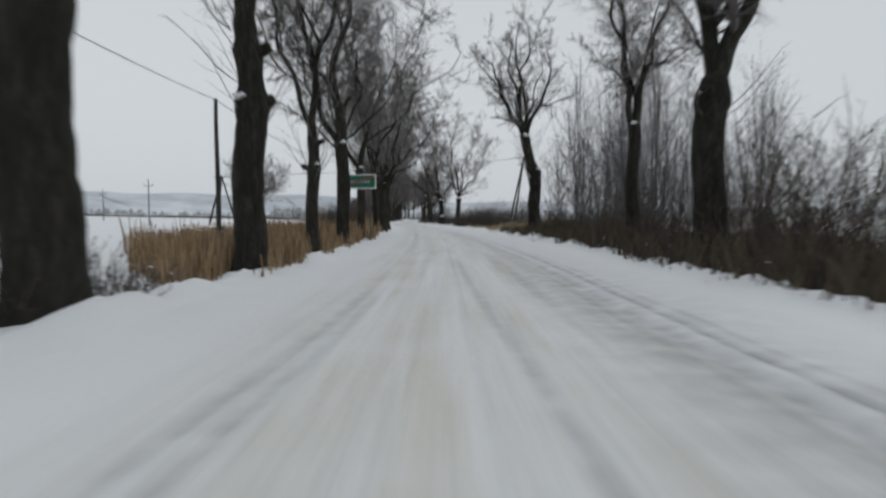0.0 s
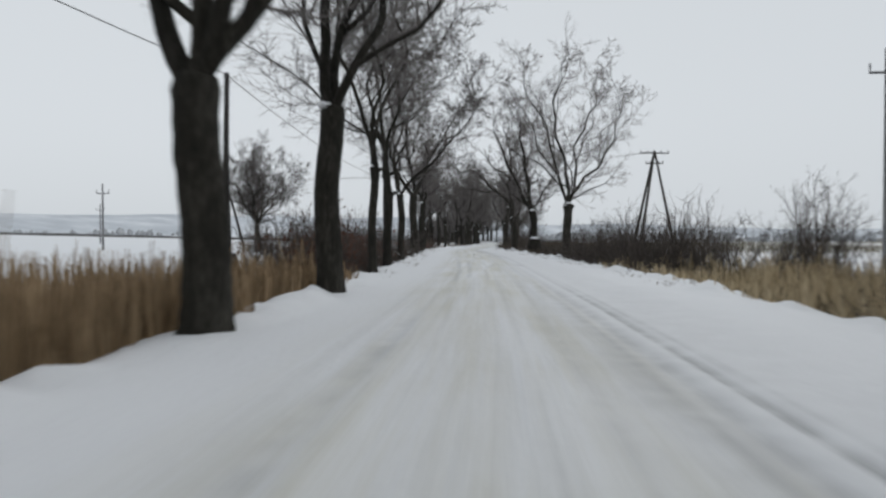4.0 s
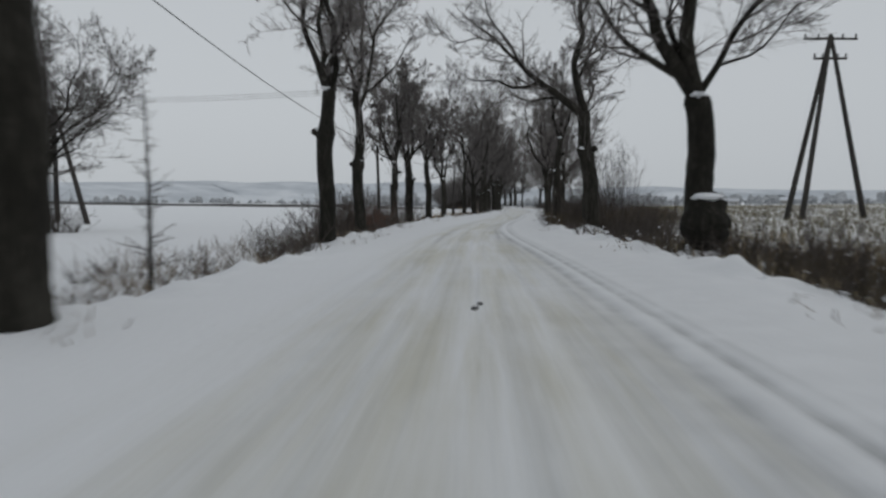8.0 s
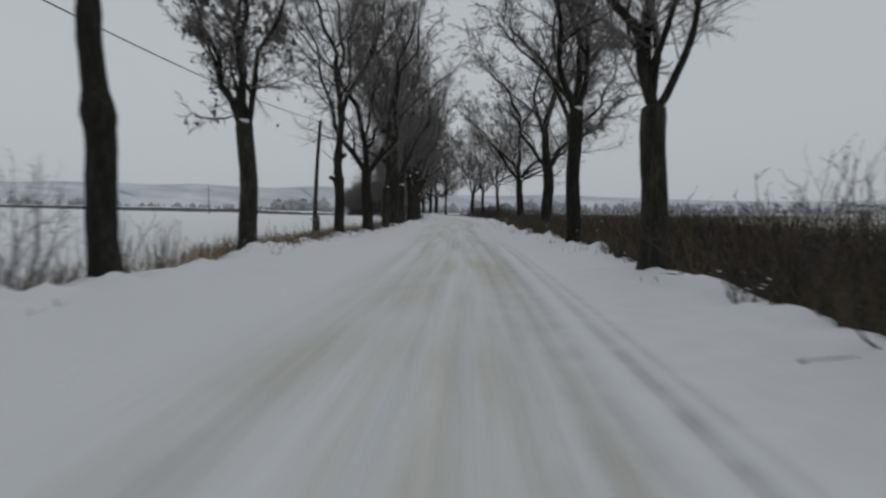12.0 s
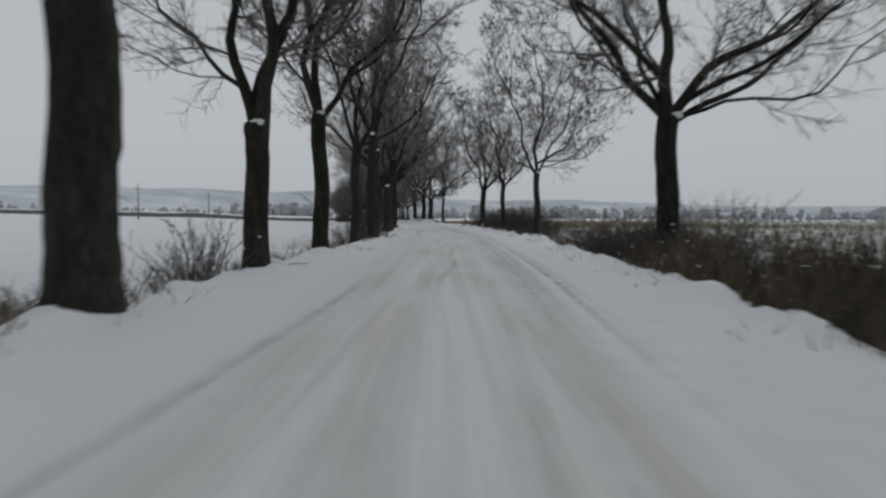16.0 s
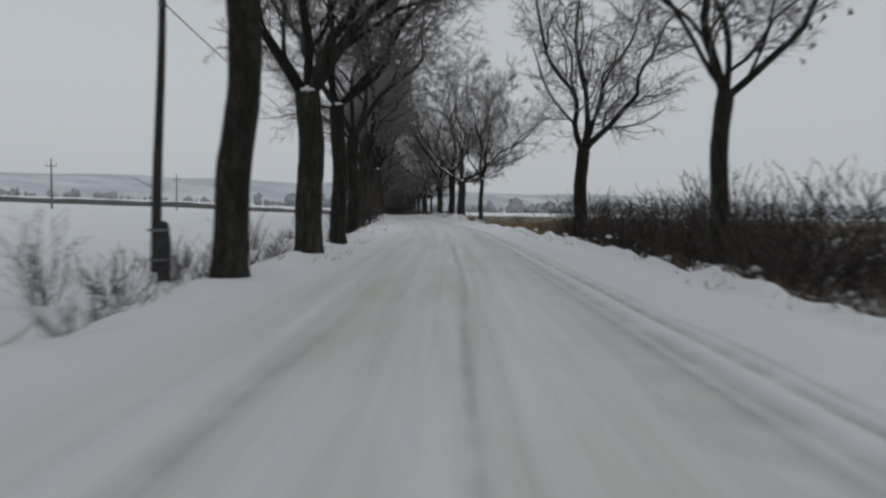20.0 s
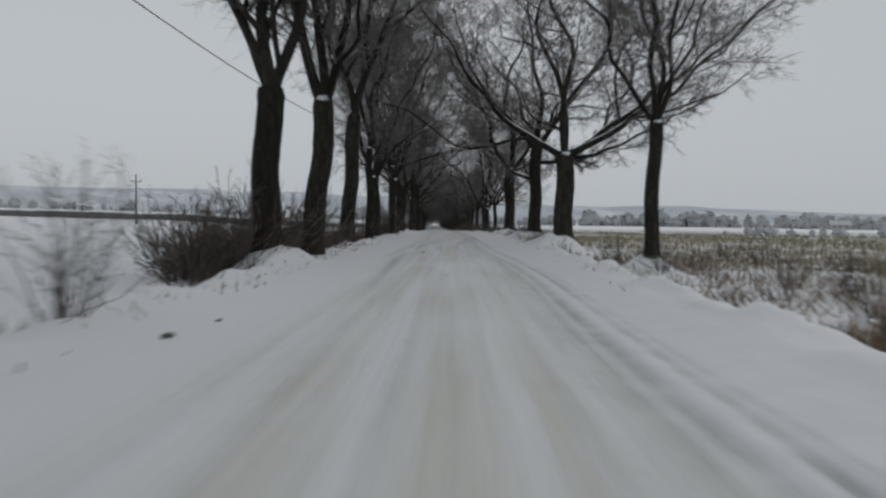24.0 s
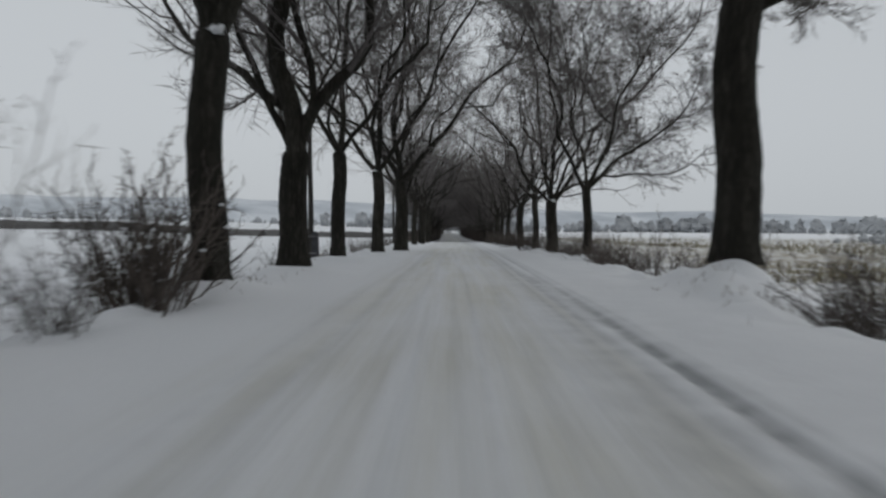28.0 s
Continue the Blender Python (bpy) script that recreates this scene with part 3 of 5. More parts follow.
tree(-0.63, 242.81, 0.70, 4.1, seed=29, arms=((180, 40), (170, 8), (0, 30), (10, 48)), h=16.5)
tree(-0.68, 247.27, 0.51, 4.4, seed=30)
tree(-1.76, 257.01, 0.60, 4.5, seed=31, h=17.5)
tree(-4.19, 277.36, 0.89, 4.3, dense=1.35, seed=32, knobs=(2.7, 3.6), wide=True, arms=((180, 34, 0.42), (60, 5, 0.82), (0, 26, 0.3, 0.8)), h=17.5)
tree(-5.57, 291.53, 0.80, 4.5, dense=1.35, seed=33, arms=((180, 34), (0, 36), (90, 6), (170, 14)), h=19.0)
tree(-5.62, 295.75, 0.75, 5.2, dense=1.35, seed=34, lean=0.4, arms=((180, 22), (0, 24), (90, 8)), h=19.0)
tree(-6.55, 303.63, 0.68, 5.7, dense=1.35, seed=35, lean=0.35, arms=((180, 20), (0, 22), (90, 8)), h=19.0)
tree(-7.12, 310.42, 0.41, 5.1, dense=1.35, seed=36, boughs=((4.2, 0, 50, 2.5),), arms=((180, 16), (0, 14)), h=17.5)
tree(-8.44, 317.79, 0.63, 3.9, dense=1.35, seed=37, arms=((180, 30), (0, 32), (90, 8), (170, 10)), h=17.5)
tree(-8.35, 322.95, 0.31, 5.0, dense=1.35, seed=38, knobs=(3.4,), boughs=((4.6, 182, 70, 3.4),), arms=((180, 20), (10, 16)), h=17.5)
tree(-9.69, 330.03, 0.66, 4.4, dense=1.35, seed=39, arms=((184, 16, 0.62), (4, 24, 0.6), (90, 8, 0.4)), h=17.5)
tree(-10.04, 335.16, 0.75, 2.9, dense=1.35, seed=40, arms=((182, 26, 0.3), (90, 3, 0.78), (2, 30, 0.5)), h=17.5)
tree(-10.85, 341.38, 0.51, 3.6, seed=41, h=17.5)
tree(-11.11, 348.00, 0.54, 3.6, seed=42, h=17.5)
tree(-11.41, 354.18, 0.71, 3.8, seed=43, h=17.5)
tree(8.49, 18.30, 0.93, 5.0, seed=44, knobs=(4.4,), shoots=10, arms=((184, 7, 0.55), (4, 38, 0.62), (80, 14, 0.3)))
tree(9.23, 26.80, 0.54, 4.9, seed=45, arms=((180, 24), (0, 26), (90, 8)))
tree(10.37, 52.88, 0.98, 7.5, h=17.0, seed=46, lean=0.1, kink=(4.6, -0.9), knobs=(4.8,), shoots=34, arms=((180, 36, 0.5), (0, 34, 0.4), (90, 8, 0.4), (175, 12, 0.4)))
tree(8.02, 95.92, 0.66, 3.9, seed=47, knobs=(3.6,), h=16.5, arms=((180, 16), (120, 8), (0, 40), (20, 22)))
tree(6.56, 110.28, 0.75, 4.0, seed=148, h=15.5, lean=-0.15, wide=True, arms=((182, 38, 0.55), (170, 13, 0.6), (2, 30, 0.28, 0.6)), burl=True)
tree(5.32, 123.94, 0.75, 5.3, seed=49, wide=True, h=15.0, lean=-0.35, knobs=(3.5,), shoots=26, arms=((182, 50, 0.55), (160, 10, 0.5), (30, 24, 0.2, 0.45)))
tree(4.67, 137.85, 0.51, 5.4, h=11.2, seed=50, knobs=(3.1, 4.3), shoots=24, lean=0.15, arms=((180, 22), (0, 24), (90, 6)))
tree(4.69, 149.34, 0.51, 3.1, h=11.2, seed=51, arms=((180, 30), (0, 34), (90, 10), (170, 12)))
tree(5.45, 159.80, 0.49, 4.6, h=11.2, seed=52, arms=((180, 28), (0, 24), (90, 8)))
tree(7.70, 170.85, 0.37, 5.6, h=12.5, seed=53, shoots=12, boughs=((4.4, 4, 66, 3.2),), arms=((0, 18), (180, 20)))
tree(7.74, 177.46, 0.69, 3.8, seed=54, wide=True, arms=((180, 32, 0.36, 0.9), (95, 5, 0.75), (0, 44, 0.45)))
tree(9.07, 198.72, 0.65, 3.9, wide=True, seed=157, h=14.0, boughs=((3.7, 2, 66, 8.5),), arms=((182, 40, 0.45), (95, 4, 0.62), (2, 40, 0.5), (90, 30, 0.3)))
tree(10.12, 227.39, 0.45, 4.3, wide=True, seed=56, keys=0.10, boughs=((4.9, 3, 62, 6.5),), h=15.0, arms=((182, 26, 0.48), (100, 6, 0.55), (3, 30, 0.4)))
tree(9.44, 242.24, 0.45, 4.1, wide=True, seed=57, keys=0.05, h=15.0, arms=((182, 12, 0.6), (2, 44, 0.42), (100, 6, 0.4), (175, 30, 0.3)))
tree(8.99, 258.75, 0.65, 4.2, wide=True, seed=58, h=15.0, arms=((182, 16, 0.48), (100, 4, 0.5), (2, 38, 0.5), (8, 20, 0.35)))
tree(5.32, 295.25, 0.46, 4.1, wide=True, dense=1.35, seed=59, h=15.8, arms=((180, 30), (120, 8), (0, 15), (90, 24)))
tree(3.37, 309.08, 0.99, 4.3, dense=1.6, wide=True, seed=60, h=21.5, snowy=True, boughs=((4.1, 2, 80, 8.0),), arms=((182, 62), (160, 10), (0, 48), (5, 66), (90, 26)))
tree(2.05, 321.21, 0.87, 5.8, dense=1.6, wide=True, seed=61, h=21.5, snowy=True, lean=0.05, boughs=((3.4, 182, 66, 4.5), (4.8, 2, 84, 4.8)), arms=((182, 44), (120, 8), (0, 34)))
tree(0.04, 332.96, 0.91, 5.2, dense=1.6, wide=True, seed=62, h=21.5, snowy=True, boughs=((5.0, 2, 74, 4.5),), arms=((182, 36), (100, 8), (0, 44)))
tree(-1.97, 349.28, 0.42, 3.0, dense=1.7, seed=63, h=14.5, arms=((180, 30), (0, 34), (90, 10), (0, 62)))
tree(-3.46, 359.60, 0.72, 3.0, seed=64, wide=True, h=21.5, dense=2.0, arms=((182, 40), (150, 10), (0, 38), (10, 20), (90, 26), (270, 30)))


# ---- ground ----
def spaced(lo, hi, near, step, grow):
    """Even steps within near, growing ones out to lo and hi."""
    v = list(np.arange(near[0], near[1] + 1e-6, step))
    s = step
    while v[-1] < hi:
        s *= grow
        v.append(v[-1] + s)
    s = step
    while v[0] > lo:
        s *= grow
        v.insert(0, v[0] - s)
    return np.array(v)


SNOWFIELD, n, l, b = material("snow_ground", 0.7, 0.25)
at = n.new("ShaderNodeAttribute")
at.attribute_name = "across"
sep = n.new("ShaderNodeSeparateXYZ")
geo = n.new("ShaderNodeNewGeometry")
l.new(geo.outputs["Position"], sep.inputs[0])
comb = n.new("ShaderNodeCombineXYZ")
sy = n.new("ShaderNodeMath")
sy.operation = "MULTIPLY"
sy.inputs[1].default_value = 0.055
l.new(sep.outputs["Y"], sy.inputs[0])
l.new(at.outputs["Fac"], comb.inputs["X"])
l.new(sy.outputs[0], comb.inputs["Y"])
streak = n.new("ShaderNodeTexNoise")
streak.inputs["Scale"].default_value, streak.inputs["Detail"].default_value, streak.inputs["Roughness"].default_value = 1.9, 6, 0.6
l.new(comb.outputs[0], streak.inputs["Vector"])
broad = n.new("ShaderNodeTexNoise")
broad.inputs["Scale"].default_value, broad.inputs["Detail"].default_value = 0.35, 3
l.new(geo.outputs["Position"], broad.inputs["Vector"])
lane = n.new("ShaderNodeAttribute")
lane.attribute_name = "lane"
amt = n.new("ShaderNodeMath")
amt.operation = "MULTIPLY"
sr = ramp(n, [(0.36, (0.08, 0.08, 0.08)), (0.62, (1, 1, 1))])
l.new(streak.outputs["Fac"], sr.inputs[0])
l.new(lane.outputs["Fac"], amt.inputs[0])
l.new(sr.outputs[0], amt.inputs[1])
amt2 = n.new("ShaderNodeMath")
amt2.operation = "MULTIPLY"
br = ramp(n, [(0.3, (0.45, 0.45, 0.45)), (0.65, (1, 1, 1))])
l.new(broad.outputs["Fac"], br.inputs[0])
l.new(amt.outputs[0], amt2.inputs[0])
l.new(br.outputs[0], amt2.inputs[1])
packed = n.new("ShaderNodeMixRGB")
packed.inputs["Color1"].default_value = (0.71, 0.725, 0.745, 1)
packed.inputs["Color2"].default_value = (0.53, 0.52, 0.452, 1)
l.new(amt2.outputs[0], packed.inputs["Fac"])
# fine tyre streaks, long and narrow
comb2 = n.new("ShaderNodeCombineXYZ")
sy2 = n.new("ShaderNodeMath")
sy2.operation = "MULTIPLY"
sy2.inputs[1].default_value = 0.018
l.new(sep.outputs["Y"], sy2.inputs[0])
l.new(at.outputs["Fac"], comb2.inputs["X"])
l.new(sy2.outputs[0], comb2.inputs["Y"])
fine = n.new("ShaderNodeTexNoise")
fine.inputs["Scale"].default_value, fine.inputs["Detail"].default_value, fine.inputs["Roughness"].default_value = 5.0, 4, 0.6
l.new(comb2.outputs[0], fine.inputs["Vector"])
fr = ramp(n, [(0.36, (0.90, 0.905, 0.91)), (0.5, (0.98, 0.98, 0.98)), (0.66, (1.03, 1.03, 1.03))])
l.new(fine.outputs["Fac"], fr.inputs[0])
tyre = n.new("ShaderNodeMixRGB")
tyre.blend_type = "MULTIPLY"
l.new(lane.outputs["Fac"], tyre.inputs["Fac"])
l.new(packed.outputs[0], tyre.inputs["Color1"])
l.new(fr.outputs[0], tyre.inputs["Color2"])
ruts = n.new("ShaderNodeAttribute")
ruts.attribute_name = "rut_and_shoulder"
pr = n.new("ShaderNodeMixRGB")
pr.inputs["Color2"].default_value = (0.30, 0.31, 0.32, 1)
broken = n.new("ShaderNodeMath")
broken.operation = "MULTIPLY"
bk = ramp(n, [(0.3, (0.35, 0.35, 0.35)), (0.6, (1, 1, 1))])
crumbs = n.new("ShaderNodeTexNoise")
crumbs.inputs["Scale"].default_value, crumbs.inputs["Detail"].default_value = 2.2, 6
l.new(geo.outputs["Position"], crumbs.inputs["Vector"])
l.new(crumbs.outputs["Fac"], bk.inputs[0])
l.new(ruts.outputs["Fac"], broken.inputs[0])
l.new(bk.outputs[0], broken.inputs[1])
l.new(broken.outputs[0], pr.inputs["Fac"])
l.new(tyre.outputs[0], pr.inputs["Color1"])
stub = n.new("ShaderNodeAttribute")
stub.attribute_name = "stubble"
weeds = n.new("ShaderNodeTexNoise")
weeds.inputs["Scale"].default_value, weeds.inputs["Detail"].default_value = 1.3, 8
l.new(geo.outputs["Position"], weeds.inputs["Vector"])
wr = ramp(n, [(0.36, (0, 0, 0)), (0.54, (1, 1, 1))])
l.new(weeds.outputs["Fac"], wr.inputs[0])
wm = n.new("ShaderNodeMath")
wm.operation = "MULTIPLY"
l.new(stub.outputs["Fac"], wm.inputs[0])
l.new(wr.outputs[0], wm.inputs[1])
ps = n.new("ShaderNodeMixRGB")
ps.inputs["Color2"].default_value = (0.24, 0.215, 0.16, 1)
l.new(wm.outputs[0], ps.inputs["Fac"])
l.new(pr.outputs[0], ps.inputs["Color1"])
l.new(ps.outputs[0], b.inputs["Base Color"])
grain = n.new("ShaderNodeTexNoise")
grain.inputs["Scale"].default_value, grain.inputs["Detail"].default_value = 9.0, 6
l.new(geo.outputs["Position"], grain.inputs["Vector"])
bp = n.new("ShaderNodeBump")
bp.inputs["Strength"].default_value, bp.inputs["Distance"].default_value = 0.35, 0.03
l.new(grain.outputs["Fac"], bp.inputs["Height"])
l.new(bp.outputs[0], b.inputs["Normal"])

us = np.unique(np.concatenate([spaced(-2600, 2600, (-12, 12), 0.5, 1.12), np.arange(-7, 7.01, 0.17), np.arange(-2.6, 3.1, 0.06)]).round(3))
ys = spaced(-1500, 3000, (-8, 360), 0.34, 1.13)
U, Y = np.meshgrid(us, ys, indexing="ij")
X = U + road_x(np.clip(Y, -80, 600))
Z = ground_z(X, Y)
rut_and_shoulder = sum(a * np.exp(-((U - c - sway(Y, c)) / w) ** 2) * worn(Y, c)
          for c, w, a in ((1.55, 0.4, 0.3), (1.85, 0.08, 0.5), (2.22, 0.07, 0.7), (2.42, 0.05, 0.35), (1.62, 0.05, 0.35), (-1.4, 0.4, 0.08), (-1.35, 0.11, 0.22), (-1.75, 0.08, 0.2), (-0.5, 0.09, 0.25), (0.28, 0.045, 0.35), (0.75, 0.07, 0.3)))
for ty, tu, w, d, dark in TRACKS:
    near = (ys > ty[0]) & (ys < ty[-1])
    mark = pressed(U[:, near], Y[:, near], ty, tu, w)
    Z[:, near] -= d * mark
    rut_and_shoulder[:, near] += dark * mark
idx = np.arange(U.size).reshape(U.shape)
q = np.stack([idx[:-1, :-1], idx[1:, :-1], idx[1:, 1:], idx[:-1, 1:]], -1).reshape(-1, 4)
me = mesh_of("ground", np.stack([X, Y, Z], -1), q, SNOWFIELD)
wob = 0.5 * bumps(U * 0, Y, 3.0, 23.0)
# broad grey band along the right shoulder, strongest up to y = 14
rut_and_shoulder = rut_and_shoulder + np.interp(Y, (-20, 14, 26, 60, 400), (0.40, 0.40, 0.22, 0.15, 0.15)) * np.clip((U - 0.7) / 1.2, 0, 1) * np.clip((4.2 - U) / 1.6, 0, 1)
stubble = np.clip((U - 8) / 5, 0, 1) * np.clip((Y - 96) / 30, 0, 1) * np.clip((620 - Y) / 200, 0, 1) * np.clip((260 - U) / 80, 0, 1) * np.clip(0.65 + 1.2 * bumps(U, Y, 12.0, 30.0), 0, 1)
lane_in = np.clip((U - wob + 2.7) / 1.7, 0, 1)
lane_out = np.clip((outer_track(Y) - 0.28 + 0.08 * bumps(U * 0, Y, 8.0, 6.0) - U) / 0.3, 0, 1)
packed_lane = lane_in * lane_in * (3 - 2 * lane_in) * lane_out * lane_out * (3 - 2 * lane_out)
packed_lane = packed_lane * np.interp(Y, (0, 60, 95, 165, 190, 290, 300, 400), (0.85, 0.75, 1.0, 1.0, 0.75, 0.75, 0.72, 0.72))
for nm, val in (("lane", packed_lane), ("stubble", stubble), ("across", U - wob - 0.35), ("rut_and_shoulder", np.clip(rut_and_shoulder, 0, 1))):
    a = me.attributes.new(nm, "FLOAT", "POINT")
    a.data.foreach_set("value", val.ravel().astype(np.float32))
tagged(new("ground", me), "snow-covered ground with a packed driven road", "ground", kind="structure")


# ---- brush, grass and reeds ----
def stems_material(name, lo, hi, vary=0.3):
    m, n, l, b = material(name, 0.9, 0.15)
    g = n.new("ShaderNodeNewGeometry")
    r = ramp(n, [(0.0, lo), (1.0, hi)])
    l.new(g.outputs["Random Per Island"], r.inputs[0])
    info = n.new("ShaderNodeObjectInfo")
    mr = n.new("ShaderNodeMapRange")
    mr.inputs["To Min"].default_value, mr.inputs["To Max"].default_value = 1 - vary, 1 + vary
    l.new(info.outputs["Random"], mr.inputs["Value"])
    hs = n.new("ShaderNodeHueSaturation")
    l.new(r.outputs[0], hs.inputs["Color"])
    l.new(mr.outputs[0], hs.inputs["Value"])
    l.new(hs.outputs[0], b.inputs["Base Color"])
    return m


REED = stems_material("dry_reed", (0.13, 0.09, 0.053), (0.32, 0.232, 0.142))
STRAW = stems_material("straw_grass", (0.20, 0.155, 0.09), (0.44, 0.36, 0.24))
BRAMBLE = stems_material("dead_bramble", (0.032, 0.027, 0.020), (0.115, 0.094, 0.068))
BRUSH = stems_material("brush_twigs", (0.044, 0.037, 0.033), (0.115, 0.098, 0.087))
SCRUB = stems_material("dead_scrub", (0.10, 0.08, 0.062), (0.30, 0.25, 0.195))
FIELD = stems_material("field_grass_blades", (0.13, 0.115, 0.075), (0.32, 0.29, 0.205))
GREY_TWIG = stems_material("grey_twigs", (0.07, 0.067, 0.068), (0.19, 0.183, 0.187))
RUSSET = stems_material("withered_leaves", (0.075, 0.036, 0.027), (0.175, 0.085, 0.058))


def blades(name, y0, y1, side, o0, o1, height, count, mat, seed, label, width=0.014, patchy=0.0, bend=0.25):
    """A stand of grass between two lines beside the road."""
    rng = np.random.default_rng(seed)
    y = rng.uniform(y0, y1, count)
    o = o0 + (o1 - o0) * rng.random(count) ** 1.6
    x = road_x(y) + side * (verge(y, side) + o - 0.5 * bumps(y * 0, y, 6.0, 3.0, 3))
    fade = np.clip((o - o0) / (1.2 if mat is REED else 2.2) + 0.2, 0, 1) * np.clip((y - y0) / 4 + 0.15, 0, 1) * np.clip((y1 - y) / 4 + 0.15, 0, 1)
    keep = rng.random(count) < fade
    x, y, fade = x[keep], y[keep], fade[keep]
    if mat is REED:  # the reed bed begins along a line that runs off slantwise from the road
        keep = x > -0.43 * (y - 3) + 1.5 * bumps(x * 0, y, 4.0, 3.0, 3)
        x, y, fade = x[keep], y[keep], fade[keep]
    for fx, fy in FEET:
        if y0 - 2 < fy < y1 + 2:
            keep = (np.abs(x - fx) > 0.5) | (y > fy + 0.2) | (y < fy - (4.5 if mat is REED else 1.8))
            x, y, fade = x[keep], y[keep], fade[keep]
    if patchy:
        keep = bumps(x, y, seed * 0.37, 2.6, 3) + 0.5 > patchy
        x, y, fade = x[keep], y[keep], fade[keep]
    c = len(x)
    z = ground_z(x, y) - 0.02
    hgt = (height * rng.uniform(0.3, 1.05, c) * np.where(rng.random(c) < 0.04, 1.25, 1.0) * (np.clip(0.05 + 1.5 * (bumps(x, y, seed * 0.7, 2.4, 3) + 0.5), 0.2, 1.4) + 0.5 * (bumps(x, y, seed * 1.7, 0.7, 2) + 0.5)) + 0.1) * (0.3 + 0.7 * fade)
    a = rng.uniform(0, 6.28, c)
    if mat in (BRAMBLE, SCRUB):
        bend = 0.75 if mat is BRAMBLE else 1.4
    lean = rng.uniform(0, bend, c) * hgt
    b = rng.uniform(0, 6.28, c)
    side = np.stack([np.cos(a), np.sin(a), a * 0], 1) * (width * rng.uniform(0.6, 1.5, c))[:, None]
    base = np.stack([x, y, z], 1)
    lx = np.stack([np.cos(b) * lean, np.sin(b) * lean, a * 0], 1)
    tip = base + lx + np.array([0, 0, 1.0]) * hgt[:, None]
    V = np.stack([base - side, base + side, tip + side * 0.55, tip - side * 0.55], 1)
    q = np.arange(c * 4).reshape(c, 4)
    ob = new(name, mesh_of(name, V, q, mat))
    return tagged(ob, label, "grass", kind="stuff")


def bush_geo(h, w, stems, seed, snow=0.0, leaves=0.0, upright=0.4, l1=5, l2=3, wander=0.15):
    """Stems that fan from one root, with two orders of twigs: stems, twigs, leaves, snow."""
    rng = np.random.default_rng(seed)
    a = rng.uniform(0, 6.28, stems)
    s = rng.uniform(0, 1, stems)
    p0 = np.stack([np.cos(a) * s * w * 0.22, np.sin(a) * s * w * 0.22, np.full(stems, -0.05)], 1)
    d0 = np.stack([np.cos(a) * s * w / h * 0.75, np.sin(a) * s * w / h * 0.75, np.ones(stems)], 1)
    ln = h * rng.uniform(0.6, 1.1, stems)
    st = polyline(p0, d0, ln, 5, rng, upright * 0.3, wander)
    rad = np.full((stems, 1), 0.009 + 0.003 * h) * np.linspace(1, 0.35, 5)
    s1, r1, n1 = sprouts(st, rad, ln, l1, rng, 0.12, 0.95, 40, 0.40, 3, upright, 0.16, 0.6, 0.0065)
    s2, r2, n2 = sprouts(s1, r1, n1, l2, rng, 0.15, 1.0, 42, 0.55, 2, 0.3, 0.12, 0.7, 0.0055)
    out = {"each": [tubes(st[i:i + 1], rad[i:i + 1], 5) for i in range(stems)], "stems": tubes(st, rad, 3), "twigs": joined([tubes(s1, r1, 3), spikes(s2, r2 * 1.25)])}
    if leaves:
        tip = np.concatenate([s2[:, -1], s1[:, 2]])
        tip = tip[rng.random(len(tip)) < leaves]
        o = tip[:, None, :] + rng.normal(0, 0.024, (len(tip), 4, 3))
        out["leaves"] = (o.reshape(-1, 3), np.arange(len(tip) * 4).reshape(-1, 4))
    if snow:
        tip = s1[:, 2][rng.random(len(s1)) < snow]
        if len(tip):
            out["snow"] = joined([blob(p + np.array([0, 0, 0.02]), (0.04, 0.03, 0.014), rng, 6, 4) for p in tip])
    return out


def bush_parts(t, mat=None, **k):
    mat = mat or BRUSH
    g = bush_geo(**k)
    if k["stems"] < 9:
        for s in g["each"]:
            part("stem", s, mat, t)
    else:
        part("stem_clump", g["stems"], mat, t, "", "stuff")
    part("twig_tangle", g["twigs"], mat, t, "tangle of thin bare twigs", "stuff")
    if "leaves" in g:
        part("foliage", g["leaves"], RUSSET, t, "withered russet leaves", "stuff", False)
    if "snow" in g:
        part("clinging_snow", g["snow"], SNOW, t, "specks of clinging snow", "stuff")


HEDGE_GEO = [joined([bush_geo(1.5, 2.6, 25, 900 + i, l1=5, l2=3)[k] for k in ("stems", "twigs")]) for i in range(4)]


